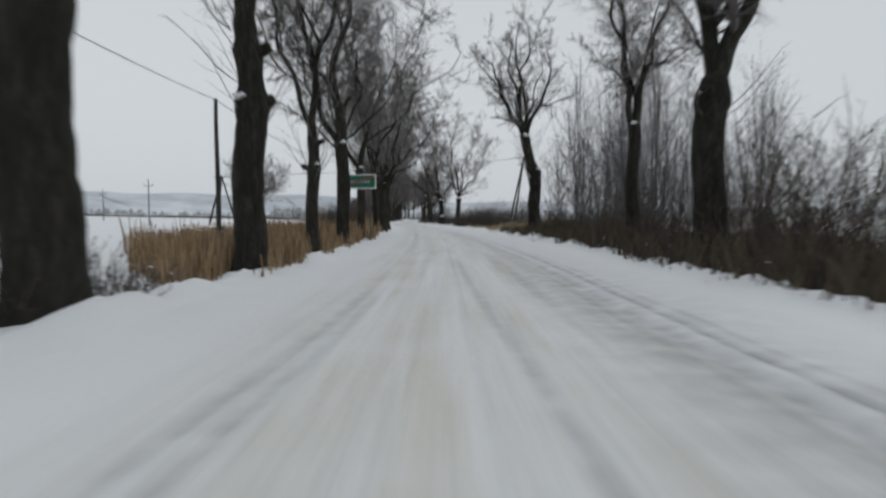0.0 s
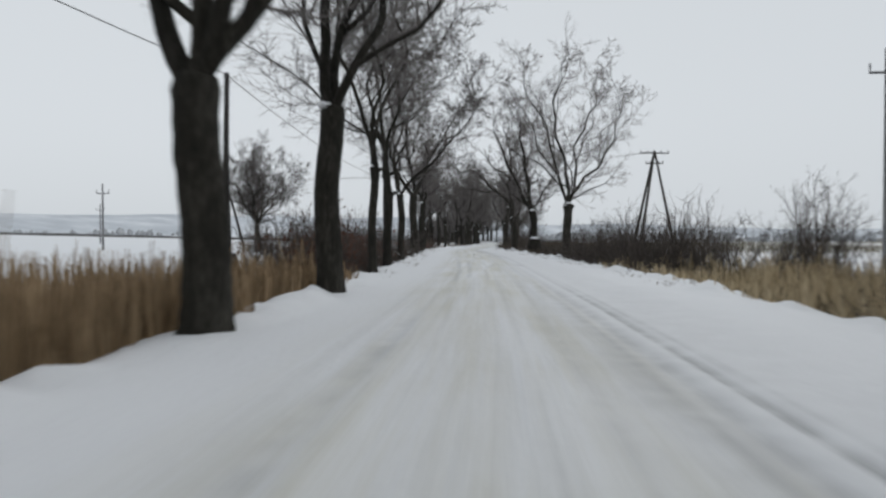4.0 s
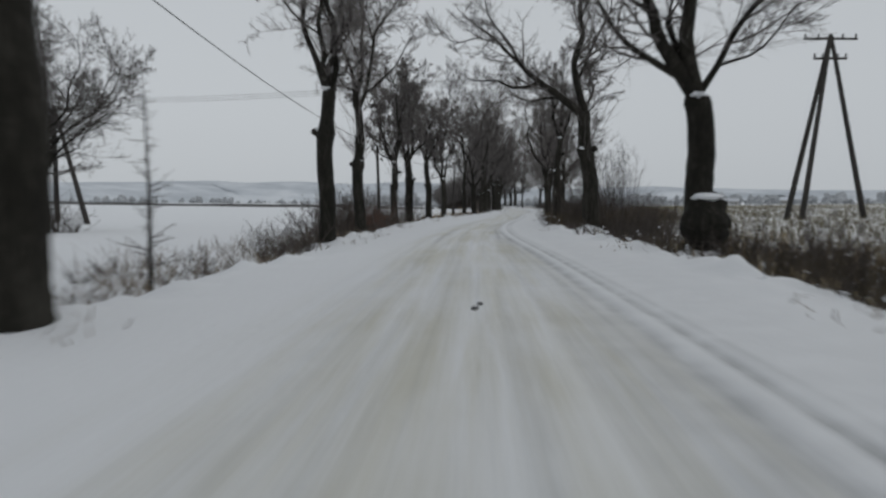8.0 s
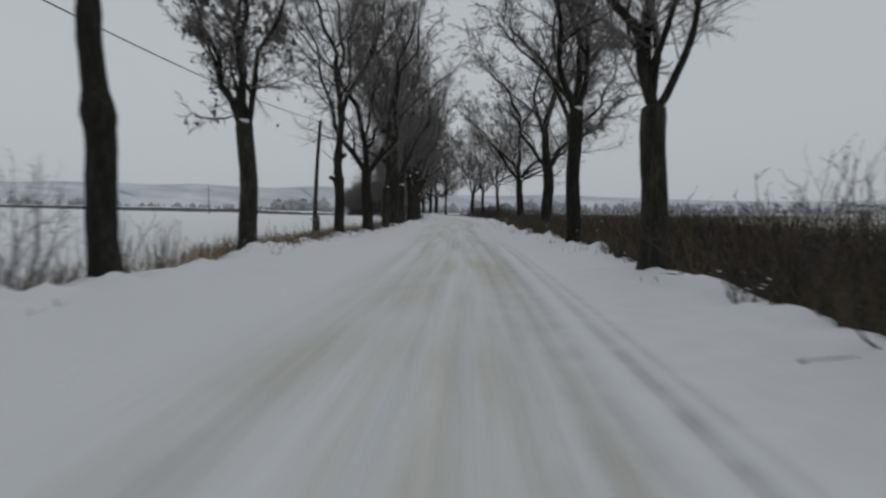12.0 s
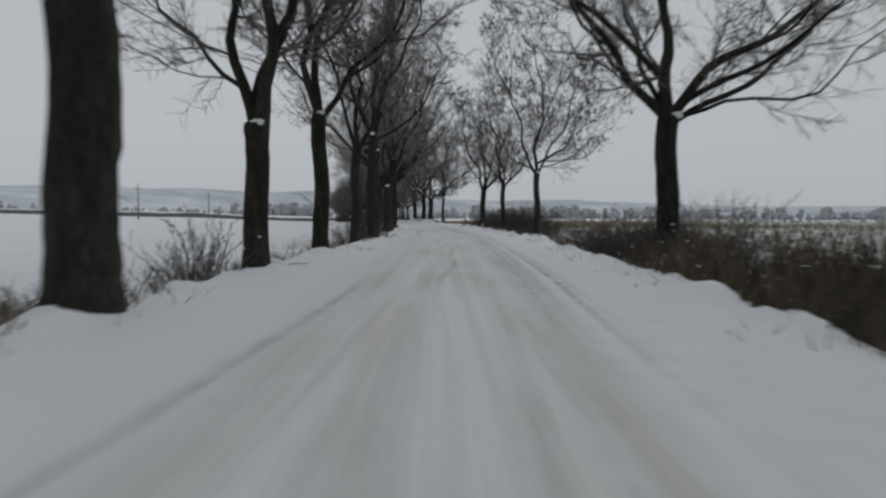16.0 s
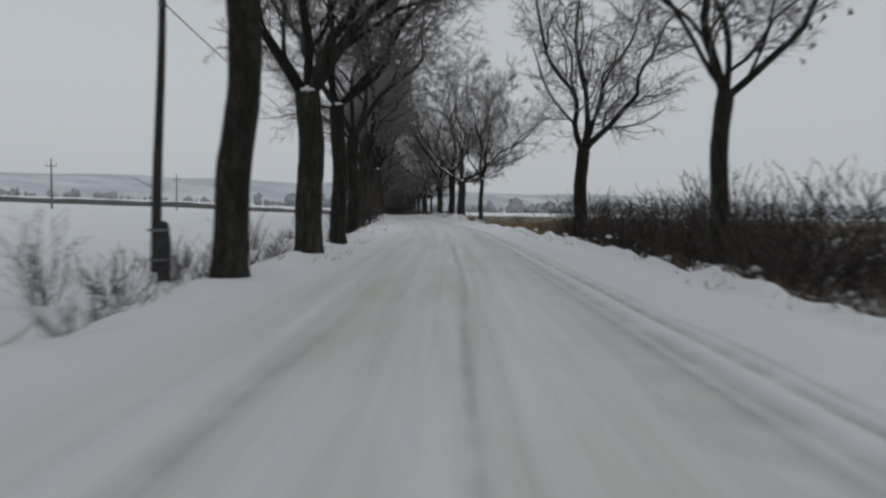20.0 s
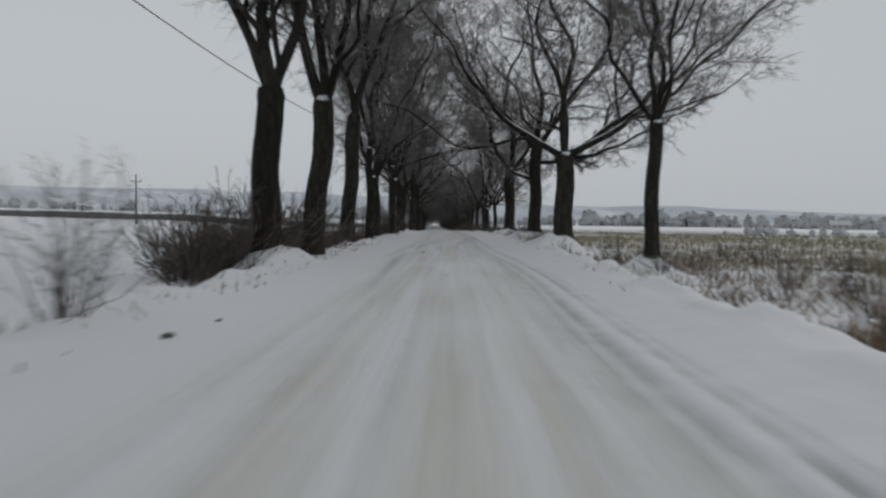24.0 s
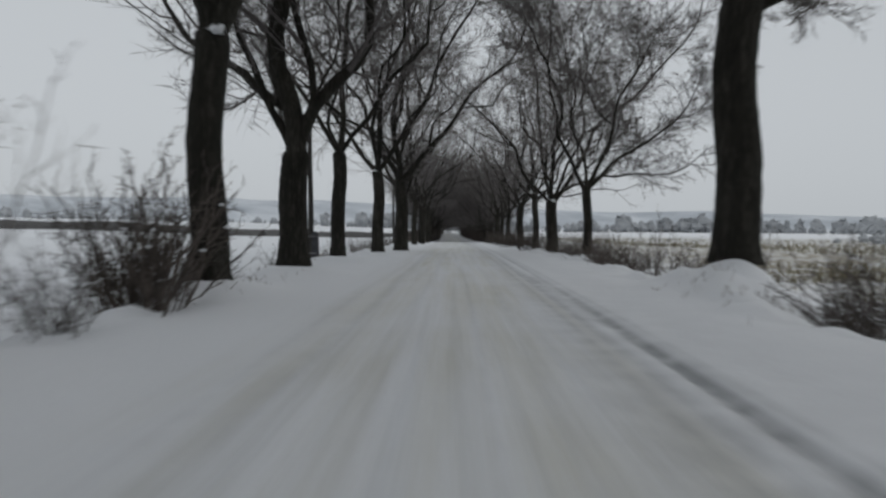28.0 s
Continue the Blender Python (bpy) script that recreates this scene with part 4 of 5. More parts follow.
def belt(name, y0, y1, side, o0, o1, count, scale, seed, label, snow=0):
    """A long unbroken tangle of brush along the verge."""
    rng = np.random.default_rng(seed)
    out = []
    for i in range(count):
        y = y0 + (y1 - y0) * (i + rng.uniform(0, 1)) / count
        x = float(road_x(y)) + side * (float(verge(y, side)) + rng.uniform(o0, o1))
        v, q = HEDGE_GEO[rng.integers(4)]
        a, s = rng.uniform(0, 6.28), scale * rng.uniform(0.65, 1.3)
        c, sn = math.cos(a) * s, math.sin(a) * s
        p = np.stack([v[:, 0] * c - v[:, 1] * sn, v[:, 0] * sn + v[:, 1] * c, v[:, 2] * s * rng.uniform(0.8, 1.15)], 1)
        out.append((p + np.array([x, y, float(ground_z(x, y)) - 0.05]), q))
    lumps = []
    for i in range(count * snow):
        y = rng.uniform(y0, y1)
        x = float(road_x(y)) + side * (float(verge(y, side)) + rng.uniform(o0 - 1.0, o1))
        w = rng.uniform(0.025, 0.075) * scale
        lumps.append(blob((x, y, float(ground_z(x, y)) + rng.uniform(0.0, 0.5) ** 2 * scale), (w, w * rng.uniform(0.6, 1.3), w * 0.6), rng, 6, 5, 0.5))
    if snow:
        tagged(new("clinging_snow", mesh_of("clinging_snow", *joined(lumps), SNOW)), "clumps of snow caught in the brush", "snow", kind="stuff")
    return tagged(new(name, mesh_of(name, *joined(out), BRUSH)), label, "brush", kind="stuff")


KINDS = {}


def bush_kind(kind, label, category, **k):
    """Names a kind of bush; its first three are built where they stand, the rest are copies."""
    KINDS[kind] = (label, category, k, [])


bush_kind("bush", "bare round roadside bush with thin twigs", "bush", h=1.5, w=1.9, stems=22, snow=0.03)
bush_kind("low", "low snow-dusted bare roadside scrub", "scrub", h=0.8, w=1.3, stems=13, snow=0.07, l1=4)
bush_kind("tall", "tall upright bare shrub with thin stems", "shrub", h=3.0, w=1.7, stems=14, upright=0.7, l1=7, l2=4)
bush_kind("sapling", "slender bare saplings in a roadside thicket", "sapling", h=8.5, w=2.0, stems=7, upright=0.9, l1=18, l2=6, wander=0.04, mat=GREY_TWIG)
bush_kind("russet", "shrub with withered reddish-brown leaves", "shrub", h=1.9, w=2.2, stems=22, leaves=0.85, l2=5)
PLACED = [0]
NAMES = {"bush": "bush", "low": "scrub_clump", "tall": "shrub", "sapling": "sapling", "russet": "leafy_shrub"}


def bush(kind, x, y, scale=1.0):
    label, category, k, made = KINDS[kind]
    PLACED[0] += 1
    r = random.Random(PLACED[0] * 13 + 1)
    z = float(ground_z(x, y)) - 0.03
    if len(made) < 3:
        t = thing(NAMES[kind], x, y, z, label, category, "roadside brush")
        bush_parts(t, seed=PLACED[0] * 31 + 7, **k)
        made.append(t)
    else:
        t = copy_thing(made[r.randrange(3)], pose(x, y, z, 0, 0, r.uniform(0, 360)))
    s = scale * r.uniform(0.85, 1.15)
    t.scale = (s, s, s * r.uniform(0.9, 1.1))
    return t


def row(kind, y0, y1, side, o0, o1, count, scale=1.0, seed=1):
    """Bushes strewn along a stretch beside the road."""
    r = random.Random(seed * 101 + 3)
    for i in range(count):
        y = y0 + (y1 - y0) * (i + r.uniform(0.1, 0.9)) / count
        u = side * (float(verge(y, side)) + r.uniform(o0, o1))
        bush(kind, float(road_x(y)) + u, y, scale * r.uniform(0.8, 1.2))


# first stretch: reeds on one side, a thicket of saplings on the other
blades("reed_bed", 13.5, 67, -1, -0.12, 12, 1.02, 36000, REED, 11, "dense stand of dry tan reeds beside the road", 0.016)
blades("reed_edge", 13.5, 66, -1, -0.1, 2.2, 0.85, 14000, REED, 12, "ragged edge of the dry reeds in snow", 0.014)
row("low", 7, 14, -1, 0.4, 2.5, 7, 1.0, 1)
row("bush", 8, 14, -1, 1.0, 3.0, 3, 0.9, 36)
row("sapling", 27, 50, 1, 3.4, 10, 17, 1.0, 2)
row("tall", 8, 29, 1, 2.2, 8, 16, 1.2, 3)
row("tall", 29, 50, 1, 2.2, 8, 10, 0.9, 45)
belt("roadside_brush", 8, 50, 1, 1.2, 6.5, 36, 1.2, 4, "dense bare hedge brush in snow")
blades("rough_grass", 5, 52, 1, -0.2, 7, 1.15, 22000, BRAMBLE, 13, "dead brown grass under the brush")
blades("straw_verge", 42, 76, 1, 0.1, 8, 0.85, 16000, STRAW, 14, "pale dry grass poking from snow", patchy=0.36)
blades("bramble_verge", 42, 76, 1, 0.5, 8, 0.7, 7000, BRAMBLE, 23, "dead bramble stems in the verge", patchy=0.36)
row("tall", 60, 76, 1, 3, 7, 7, 0.9, 5)
for q in ((12.2, 67.4, 1.15), (12.8, 68.2, 1.1), (12.0, 68.8, 0.9)):
    bush("tall", *q)
row("low", 50, 74, 1, 0.5, 5, 10, 1.0, 6)
# second stretch
row("russet", 69, 84, -1, 0.9, 3.4, 10, 1.1, 7)
row("bush", 66, 86, -1, 0.8, 5.0, 8, 1.0, 8)
row("tall", 80, 98, -1, 1.8, 9, 20, 1.0, 9)
blades("bramble_thicket", 78, 97, -1, -0.1, 7, 0.7, 12000, BRAMBLE, 24, "dead brown grass under the thicket", patchy=0.36)
belt("roadside_brush", 80, 97, -1, 1.1, 7.5, 27, 1.85, 10, "brown bare thicket beside the road")
row("low", 98, 118, -1, 0.4, 5, 14, 0.8, 11)
belt("roadside_brush", 70, 98, 1, 1.3, 5.5, 32, 1.5, 12, "dark leafless brush along the verge", 6)
belt("roadside_brush", 97, 124, 1, 0.9, 5.0, 26, 0.95, 85, "low dark brush standing in snow", 14)
row("tall", 72, 94, 1, 1.8, 6, 20, 0.9, 13)
blades("bramble_bank", 97, 114, 1, 0.4, 9, 0.75, 6000, BRAMBLE, 15, "dead brown bramble and grass on the bank", patchy=0.36)
blades("straw_bank", 97, 124, 1, 0.5, 9, 0.5, 2600, STRAW, 16, "straw-coloured grass among bramble", patchy=0.42)
row("low", 100, 124, 1, 0.3, 5, 14, 1.0, 14)
row("bush", 112, 117, -1, 0.8, 2.4, 3, 0.75, 15)
# third stretch
belt("roadside_brush", 123.5, 133.5, -1, 1.2, 4.0, 13, 1.5, 16, "dense bare hedge brush in snow")
row("bush", 122, 136, -1, 0.8, 3, 6, 1.1, 37)
row("bush", 135, 142, -1, 1.0, 3.2, 5, 0.95, 48)
row("tall", 138, 154, -1, 0.6, 2.4, 7, 0.6, 17)
row("low", 104, 160, -1, 0.3, 2.4, 14, 0.9, 18)
blades("verge_tufts", 98, 160, -1, 0.1, 4, 0.36, 3600, SCRUB, 17, "sparse dry grass tips in the snow", patchy=0.5)
belt("roadside_brush", 123, 160, 1, 0.8, 4.2, 34, 1.25, 19, "brown bare thicket beside the road")
blades("bramble_thicket", 124, 158, 1, 0.1, 6, 1.0, 16000, BRAMBLE, 25, "dead brown grass under the thicket", patchy=0.3)
row("tall", 126, 150, 1, 1.8, 5.0, 11, 0.75, 20)
for q in ((8.0, 134.4, 0.62), (8.9, 135.6, 0.55)):
    bush("sapling", *q)
for q in ((5.6, 133.2, 1.2), (5.7, 134.6, 1.35), (6.6, 133.9, 1.4), (5.9, 136.2, 1.3), (7.2, 135.4, 1.5)):
    bush("tall", *q)
row("low", 116, 158, 1, 0.1, 1.4, 16, 0.9, 21)
# fourth stretch: olive-brown brush on one side, tan grass on the other
belt("roadside_brush", 156, 200, 1, 1.2, 6.0, 44, 1.05, 22, "dark leafless brush along the verge")
blades("brown_brush_grass", 152, 197, 1, 0.1, 12, 1.05, 30000, BRAMBLE, 18, "dark brown dead grass and bramble", patchy=0.3)
row("low", 150, 200, 1, 0.1, 1.2, 14, 0.8, 38)
blades("tan_verge", 157, 191, -1, -0.3, 3.6, 0.42, 13000, SCRUB, 19, "low tan grass along the snowy verge", patchy=0.25)
blades("pale_wisps", 150, 188, -1, 0.2, 3.2, 0.95, 1500, STRAW, 26, "thin pale grass stems standing in snow", 0.009, 0.4)
row("low", 186, 216, -1, 0.3, 2.5, 12, 0.9, 23)
row("bush", 191, 197, -1, 0.6, 1.8, 3, 0.85, 24)
# fifth stretch
belt("roadside_brush", 197, 209, 1, 1.7, 4.5, 12, 1.15, 25, "dense bare hedge brush in snow")
row("low", 204, 238, 1, 0.2, 6, 26, 1.0, 26)
belt("roadside_brush", 203, 236, 1, 0.8, 4.0, 14, 0.55, 86, "low dead brush half buried in snow", 16)
row("bush", 206, 240, 1, 1.5, 9, 14, 0.75, 41)
blades("patchy_grass", 203, 264, 1, 0.1, 16, 0.42, 12000, SCRUB, 20, "patchy dry grass in snow", patchy=0.5)
belt("roadside_brush", 230, 239, 1, 0.8, 3.6, 7, 0.9, 27, "brown bare thicket beside the road")
belt("roadside_brush", 238, 262, 1, 1.2, 6.0, 36, 1.6, 46, "dark leafless brush along the verge", 5)
row("tall", 239, 261, 1, 1.8, 6.0, 14, 0.7, 47)
for q in ((-1.35, 217.0, 1.25), (-1.0, 218.4, 1.1), (-0.05, 218.7, 0.8), (-1.9, 216.2, 0.8)):
    bush("bush", *q)
row("bush", 193, 207, 1, 0.7, 4.0, 12, 1.0, 40)
row("tall", 197, 205, 1, 1.5, 4.0, 5, 0.7, 44)
row("low", 228, 268, -1, 0.3, 2.4, 7, 0.5, 29)
# last stretch: fields, a hedge behind the trunks
blades("tan_verge", 264, 286, 1, 1.0, 7, 0.72, 8000, REED, 21, "stand of tan dry grass", 0.016, patchy=0.38)
blades("brown_verge", 264, 287, 1, 0.9, 7, 0.6, 5000, BRAMBLE, 29, "brown dead weeds among tan grass", patchy=0.36)
blades("tan_field", 270, 304, 1, 9, 44, 0.24, 18000, FIELD, 27, "wide stand of tan dry grass", 0.02, patchy=0.2)
blades("dead_scrub", 277, 306, 1, 0.3, 14, 0.38, 8000, SCRUB, 28, "patchy dead scrub in snow", patchy=0.48)
row("bush", 279, 304, 1, 1.0, 8, 12, 0.7, 42)
blades("field_grass", 298, 352, 1, 4.5, 56, 0.22, 18000, FIELD, 22, "dry grass over a snowy field", 0.022, patchy=0.36)
row("low", 268, 335, 1, 0.3, 3.5, 20, 0.85, 30)
row("low", 268, 276, -1, 1.2, 3.2, 4, 0.8, 31)
belt("roadside_brush", 290.2, 303.5, -1, 1.1, 3.1, 46, 1.4, 32, "dark leafless brush along the verge")
row("tall", 312, 318, -1, 1.2, 3.6, 3, 0.6, 39)
for q in ((-9.0, 315.6, 0.95), (-9.6, 316.4, 1.05), (-10.2, 315.2, 0.9), (-8.9, 317.0, 0.8)):
    bush("bush", *q)
for q in ((-9.0, 322.0, 0.95), (-9.9, 322.6, 0.85), (-8.8, 323.4, 0.75)):
    bush("tall", *q)
for q in ((-9.9, 328.6, 1.3), (-10.4, 329.2, 1.15), (-9.6, 327.9, 0.9), (-11.6, 326.2, 0.7)):
    bush("bush", *q)
row("bush", 305, 340, -1, 0.4, 2.8, 9, 0.75, 33)
row("low", 284, 340, -1, 0.2, 2.0, 14, 0.8, 34)
for q in ((0.9, 325.3, 0.8), (1.5, 325.9, 0.75), (1.0, 326.5, 0.75), (0.7, 327.8, 0.8), (2.3, 312.6, 0.8), (2.7, 313.4, 0.7), (2.2, 314.6, 0.75), (3.2, 314.2, 0.75), (1.0, 329.0, 1.1), (1.6, 329.9, 1.1), (1.9, 328.7, 1.05), (1.3, 330.8, 1.0), (2.4, 329.6, 1.1)):
    bush("bush", *q)
belt("roadside_brush", 335, 352, 1, 0.8, 3.0, 16, 0.95, 35, "dense bare hedge brush in snow")

belt("roadside_brush", 352, 402, 1, -0.6, 2.2, 34, 1.0, 49, "dark leafless brush along the verge")
belt("roadside_brush", 352, 420, -1, 0.6, 3.0, 30, 0.8, 50, "dark leafless brush along the verge")
belt("roadside_brush", 418, 560, 1, -0.4, 4.0, 70, 1.9, 53, "thick brush under the far trees")
belt("roadside_brush", 418, 560, -1, -0.4, 4.0, 70, 1.9, 54, "thick brush under the far trees")

# a thin young tree standing alone in the snow
yt = thing("young_tree", -4.5, 102.5, float(ground_z(-4.5, 102.5)) - 0.05, "thin young larch standing alone in the snow", "tree")
rng = np.random.default_rng(91)
stem = np.stack([0.03 * np.sin(np.linspace(0, 3, 9)), np.zeros(9), np.linspace(0, 3.5, 9)], 1)[None]
part("trunk", tubes(stem, np.linspace(0.045, 0.008, 9)[None], 7), BARK, yt)
w1, wr1, wl1 = sprouts(stem, np.linspace(0.02, 0.008, 9)[None], np.array([3.5]), 60, rng, 0.10, 0.97, 78, 0.16, 4, 0.1, 0.1, 0.6, 0.007, 1.0)
w2, wr2, wl2 = sprouts(w1, wr1, wl1, 5, rng, 0.2, 1.0, 50, 0.4, 2, 0.1, 0.1, 0.7, 0.006)
part("twig_tangle", joined([tubes(w1, wr1, 4), spikes(w2, wr2)]), TWIG, yt, "short level twigs", "stuff")
bush("tall", -3.55, 280.4, 0.6)
# growth at the foot of the lone field tree
for q in ((-26.6, 130.6, 1.7), (-28.3, 131.0, 1.5), (-27.2, 132.6, 1.9), (-25.6, 131.8, 1.2)):
    bush("bush", *q)
for q in ((-3.5, 273.6, 1.3), (-3.75, 274.4, 1.25), (-4.0, 274.0, 1.05), (-3.4, 274.8, 1.0), (-5.0, 273.6, 0.5)):
    bush("tall", *q)

# the field beyond the verge: dry grass through thin snow
blades("field_grass", 118, 300, 1, 8, 70, 0.22, 36000, FIELD, 51, "wide field of dry olive grass in thin snow", 0.026, patchy=0.3)
blades("far_field_grass", 250, 520, 1, 20, 170, 0.25, 22000, FIELD, 52, "far field of dry grass in thin snow", 0.05, patchy=0.25)
# weeds and grass tips along the snowy edge of the road
for i, (y0, y1, side) in enumerate(((6, 120, 1), (118, 240, 1), (236, 345, 1), (66, 170, -1), (168, 260, -1), (256, 345, -1))):
    blades("edge_tufts", y0, y1, side, -0.9, 1.2, 0.16, 4200, SCRUB, 60 + i, "scattered dry grass tips along the snowy verge", 0.008, patchy=0.56)

# low dark bushes and snow-bound scrub at the front of the brush
row("low", 152, 196, 1, 0.0, 1.6, 26, 0.9, 70)
row("bush", 154, 194, 1, 0.8, 3.0, 14, 0.85, 71)
row("low", 98, 158, 1, -0.1, 1.2, 20, 0.8, 72)
row("low", 6, 50, 1, 0.0, 1.2, 16, 0.9, 73)
row("bush", 234, 262, 1, 0.8, 4.5, 18, 1.0, 74)
row("low", 204, 232, -1, 0.3, 2.2, 12, 0.7, 75)
row("low", 226, 264, -1, 0.4, 4.5, 26, 0.9, 76)
row("tall", 230, 262, -1, 1.2, 4.0, 7, 0.45, 77)
row("low", 76, 97, -1, -0.1, 0.8, 10, 0.9, 78)
row("low", 186, 206, -1, 0.5, 4.0, 12, 0.8, 79)
blades("verge_weeds", 190, 268, -1, 0.1, 5, 0.5, 3500, SCRUB, 80, "thin dead weeds poking from the snow", 0.007, patchy=0.5)
blades("verge_weeds", 100, 160, -1, 0.1, 6, 0.55, 4000, SCRUB, 81, "thin dead weeds poking from the snow", 0.008, patchy=0.48)
blades("verge_weeds", 310, 326, 1, -0.2, 3.5, 0.55, 3000, SCRUB, 82, "thin dead weeds poking from the snow", 0.009, patchy=0.4)
row("low", 309, 332, 1, 0.1, 2.0, 12, 0.75, 83)
# single bushes that stand out along the verge
for q in ((-9.2, 327.4, 1.35), (-9.7, 327.8, 1.3), (-9.0, 325.4, 0.8), (-9.5, 324.4, 0.8), (-8.7, 323.0, 0.7), (-4.7, 111.9, 0.85), (-5.2, 112.7, 0.95), (-5.7, 111.7, 0.85), (5.7, 112.3, 0.7), (6.3, 112.9, 0.75)):
    bush("bush", *q)
for q in ((-5.0, 122.6, 0.72), (-5.2, 124.2, 0.78), (-5.0, 125.6, 0.72)):
    bush("russet", *q)


# ---- poles and wire ----
def pole(x, y, h, lean=0.0, stub=True):
    z = float(ground_z(x, y)) - 0.1
    t = thing("utility_pole", x, y, z, "weathered wooden utility pole on a concrete stub", "utility pole", "roadside poles")
    zs = np.linspace(0.3 if stub else 0, h, 8)
    p = np.stack([0.02 * np.sin(zs + x) + lean * zs / h, 0.015 * np.cos(zs * 0.7), zs], 1)[None]
    part("shaft", tubes(p, np.linspace(0.115, 0.075, 8)[None], 10), WOOD, t)
    if stub:
        q = np.array([[[0.19, 0, 0], [0.19, 0, 1.0], [0.18, 0, 1.35], [0.17, 0, 1.42]]])
        part("stub", tubes(q, np.array([[0.15, 0.15, 0.13, 0.05]]), 8), STUB, t, "dark concrete stub")
        for hz in (0.55, 1.2):
            part("strap", tubes(np.array([[[0.09, 0, hz], [0.09, 0, hz + 0.05]]]), np.array([[0.235, 0.235]]), 12), CONCRETE, t, "steel strap")
    part("insulator", blob((lean, -0.10, h - 0.12), (0.05, 0.05, 0.08), np.random.default_rng(3), 8, 6, 0.0), CONCRETE, t, "small grey insulator")
    return np.array([x + lean, y - 0.1, z + h - 0.05])


TOPS = [pole(*p) for p in ((-7.45, 28.4, 6.6), (-6.1, 66.8, 7.2), (-6.42, 102.0, 7.0), (-6.9, 135.2, 5.6), (-5.08, 170.1, 6.0, 0.4))]
TOPS += [pole(*p) for p in ((-3.5, 203.7, 6.6, 0.42), (-3.5, 240.4, 6.2, 0.2), (-6.2, 279.5, 6.8), (-8.0, 309.0, 6.6), (-12.8, 344.0, 5.6), (-17.5, 379.0, 6.2))]
TOPS.insert(0, np.array([-8.6, -9.0, 6.4]))
for a, b in zip(TOPS[:-1], TOPS[1:]):
    s = np.linspace(0, 1, 15)[:, None]
    p = a * (1 - s) + b * s - np.array([0, 0, 1.0]) * 2.2 * s * (1 - s)
    ob = new("overhead_wire", mesh_of("overhead_wire", *tubes(p[None], np.full((1, 15), 0.014), 5), WOOD))
    tagged(ob, "dark sagging overhead wire between the poles", "wire", "overhead wires")


def frame_pole(x, y, h, legs, turn, label, wide=2.2):
    """A braced pole: two or three legs meeting at a crossarm with insulators."""
    z = float(ground_z(x, y)) - 0.3
    t = thing("braced_pole", x, y, z, label, "power pole", "braced power poles", turn=turn)
    for dx, dy in legs:
        p = np.linspace(0, 1, 5)[:, None] * (np.array([0, 0, h]) - np.array([dx, dy, 0])) + np.array([dx, dy, 0])
        part("leg", tubes(p[None], np.linspace(0.24, 0.15, 5)[None], 9), WOOD, t)
    for w, dz in ((wide, 0.35), (wide * 0.62, 1.9)):
        part("crossarm", tubes(np.array([[[-w, 0, h - dz], [0, 0, h - dz + 0.02], [w, 0, h - dz]]]), np.array([[0.09, 0.11, 0.09]]), 6), WOOD, t)
        for ix in (-0.94 * w, -0.45 * w, 0.45 * w, 0.94 * w):
            part("insulator", blob((ix, 0, h - dz + 0.24), (0.09, 0.09, 0.2), np.random.default_rng(5), 8, 6, 0.0), CONCRETE, t)
    return z + h


frame_pole(27.2, 150.0, 15.0, ((-3.4, 0), (3.2, 0), (-2.6, -0.9)), 8, "tall braced wooden power pole with crossarm")
frame_pole(-38.1, 148.4, 10.6, ((-3.0, 0), (3.2, 0), (-1.5, 1.2)), -12, "braced wooden power pole in the snowy field", 1.7)
for o in (-1.1, 0.0, 1.1):
    s = np.linspace(0, 1, 21)[:, None]
    p = np.array([-38.1 + o * 0.2, 148.4 + o, 10.6]) * (1 - s) + np.array([27.0, 149.6 + o, 14.3]) * s - np.array([0, 0, 5.0]) * s * (1 - s)
    ob = new("overhead_wire", mesh_of("overhead_wire", *tubes(p[None], np.full((1, 21), 0.012), 4), WOOD))
    tagged(ob, "thin dark power line crossing above the road", "wire", "overhead wires")


def line_pole(x, y, h, wide=1.6):
    """A slim concrete pole with a short crossarm and pins."""
    z = float(ground_z(x, y)) - 0.2
    t = thing("line_pole", x, y, z, "slim concrete power pole with a crossarm", "power pole", "line poles")
    part("shaft", tubes(np.array([[[0, 0, 0], [0, 0, h * 0.5], [0, 0, h]]]), np.array([[0.16, 0.13, 0.09]]), 8), CONCRETE, t)
    part("crossarm", tubes(np.array([[[-wide / 2, 0, h - 1.2], [wide / 2, 0, h - 1.2]]]), np.array([[0.07, 0.07]]), 6), CONCRETE, t)
    for ix in (-wide / 2, wide / 2):
        part("pin", tubes(np.array([[[ix, 0, h - 1.2], [ix, 0, h - 0.75]]]), np.array([[0.05, 0.04]]), 6), CONCRETE, t)


line_pole(21.6, 80.0, 11.0)
line_pole(-46.0, 128.0, 8.5)
line_pole(-74.0, 175.0, 8.0)
line_pole(-60.0, 330.0, 8.0)
line_pole(-58.0, 372.0, 8.0)

# a short fence post with its strut, beyond the verge
fp = thing("fence_post", 17.5, 64.0, float(ground_z(17.5, 64.0)), "short dark braced fence post", "fence post")
part("post", tubes(np.array([[[0, 0, -0.1], [0, 0, 1.0], [0.01, 0, 1.9]]]), np.array([[0.08, 0.08, 0.07]]), 8), WOOD, fp)
part("strut", tubes(np.array([[[0.9, 0, -0.1], [0.05, 0, 1.2]]]), np.array([[0.06, 0.05]]), 7), WOOD, fp)

# ---- the place-end sign ----
def flat_material(name, col, rough=0.5):
    return mottled(name, [(0.3, tuple(c * 0.88 for c in col)), (0.7, tuple(min(1, c * 1.08) for c in col))], 2.0, rough, (1, 1, 1), 0.05, 8.0, 0.0, 0.4)


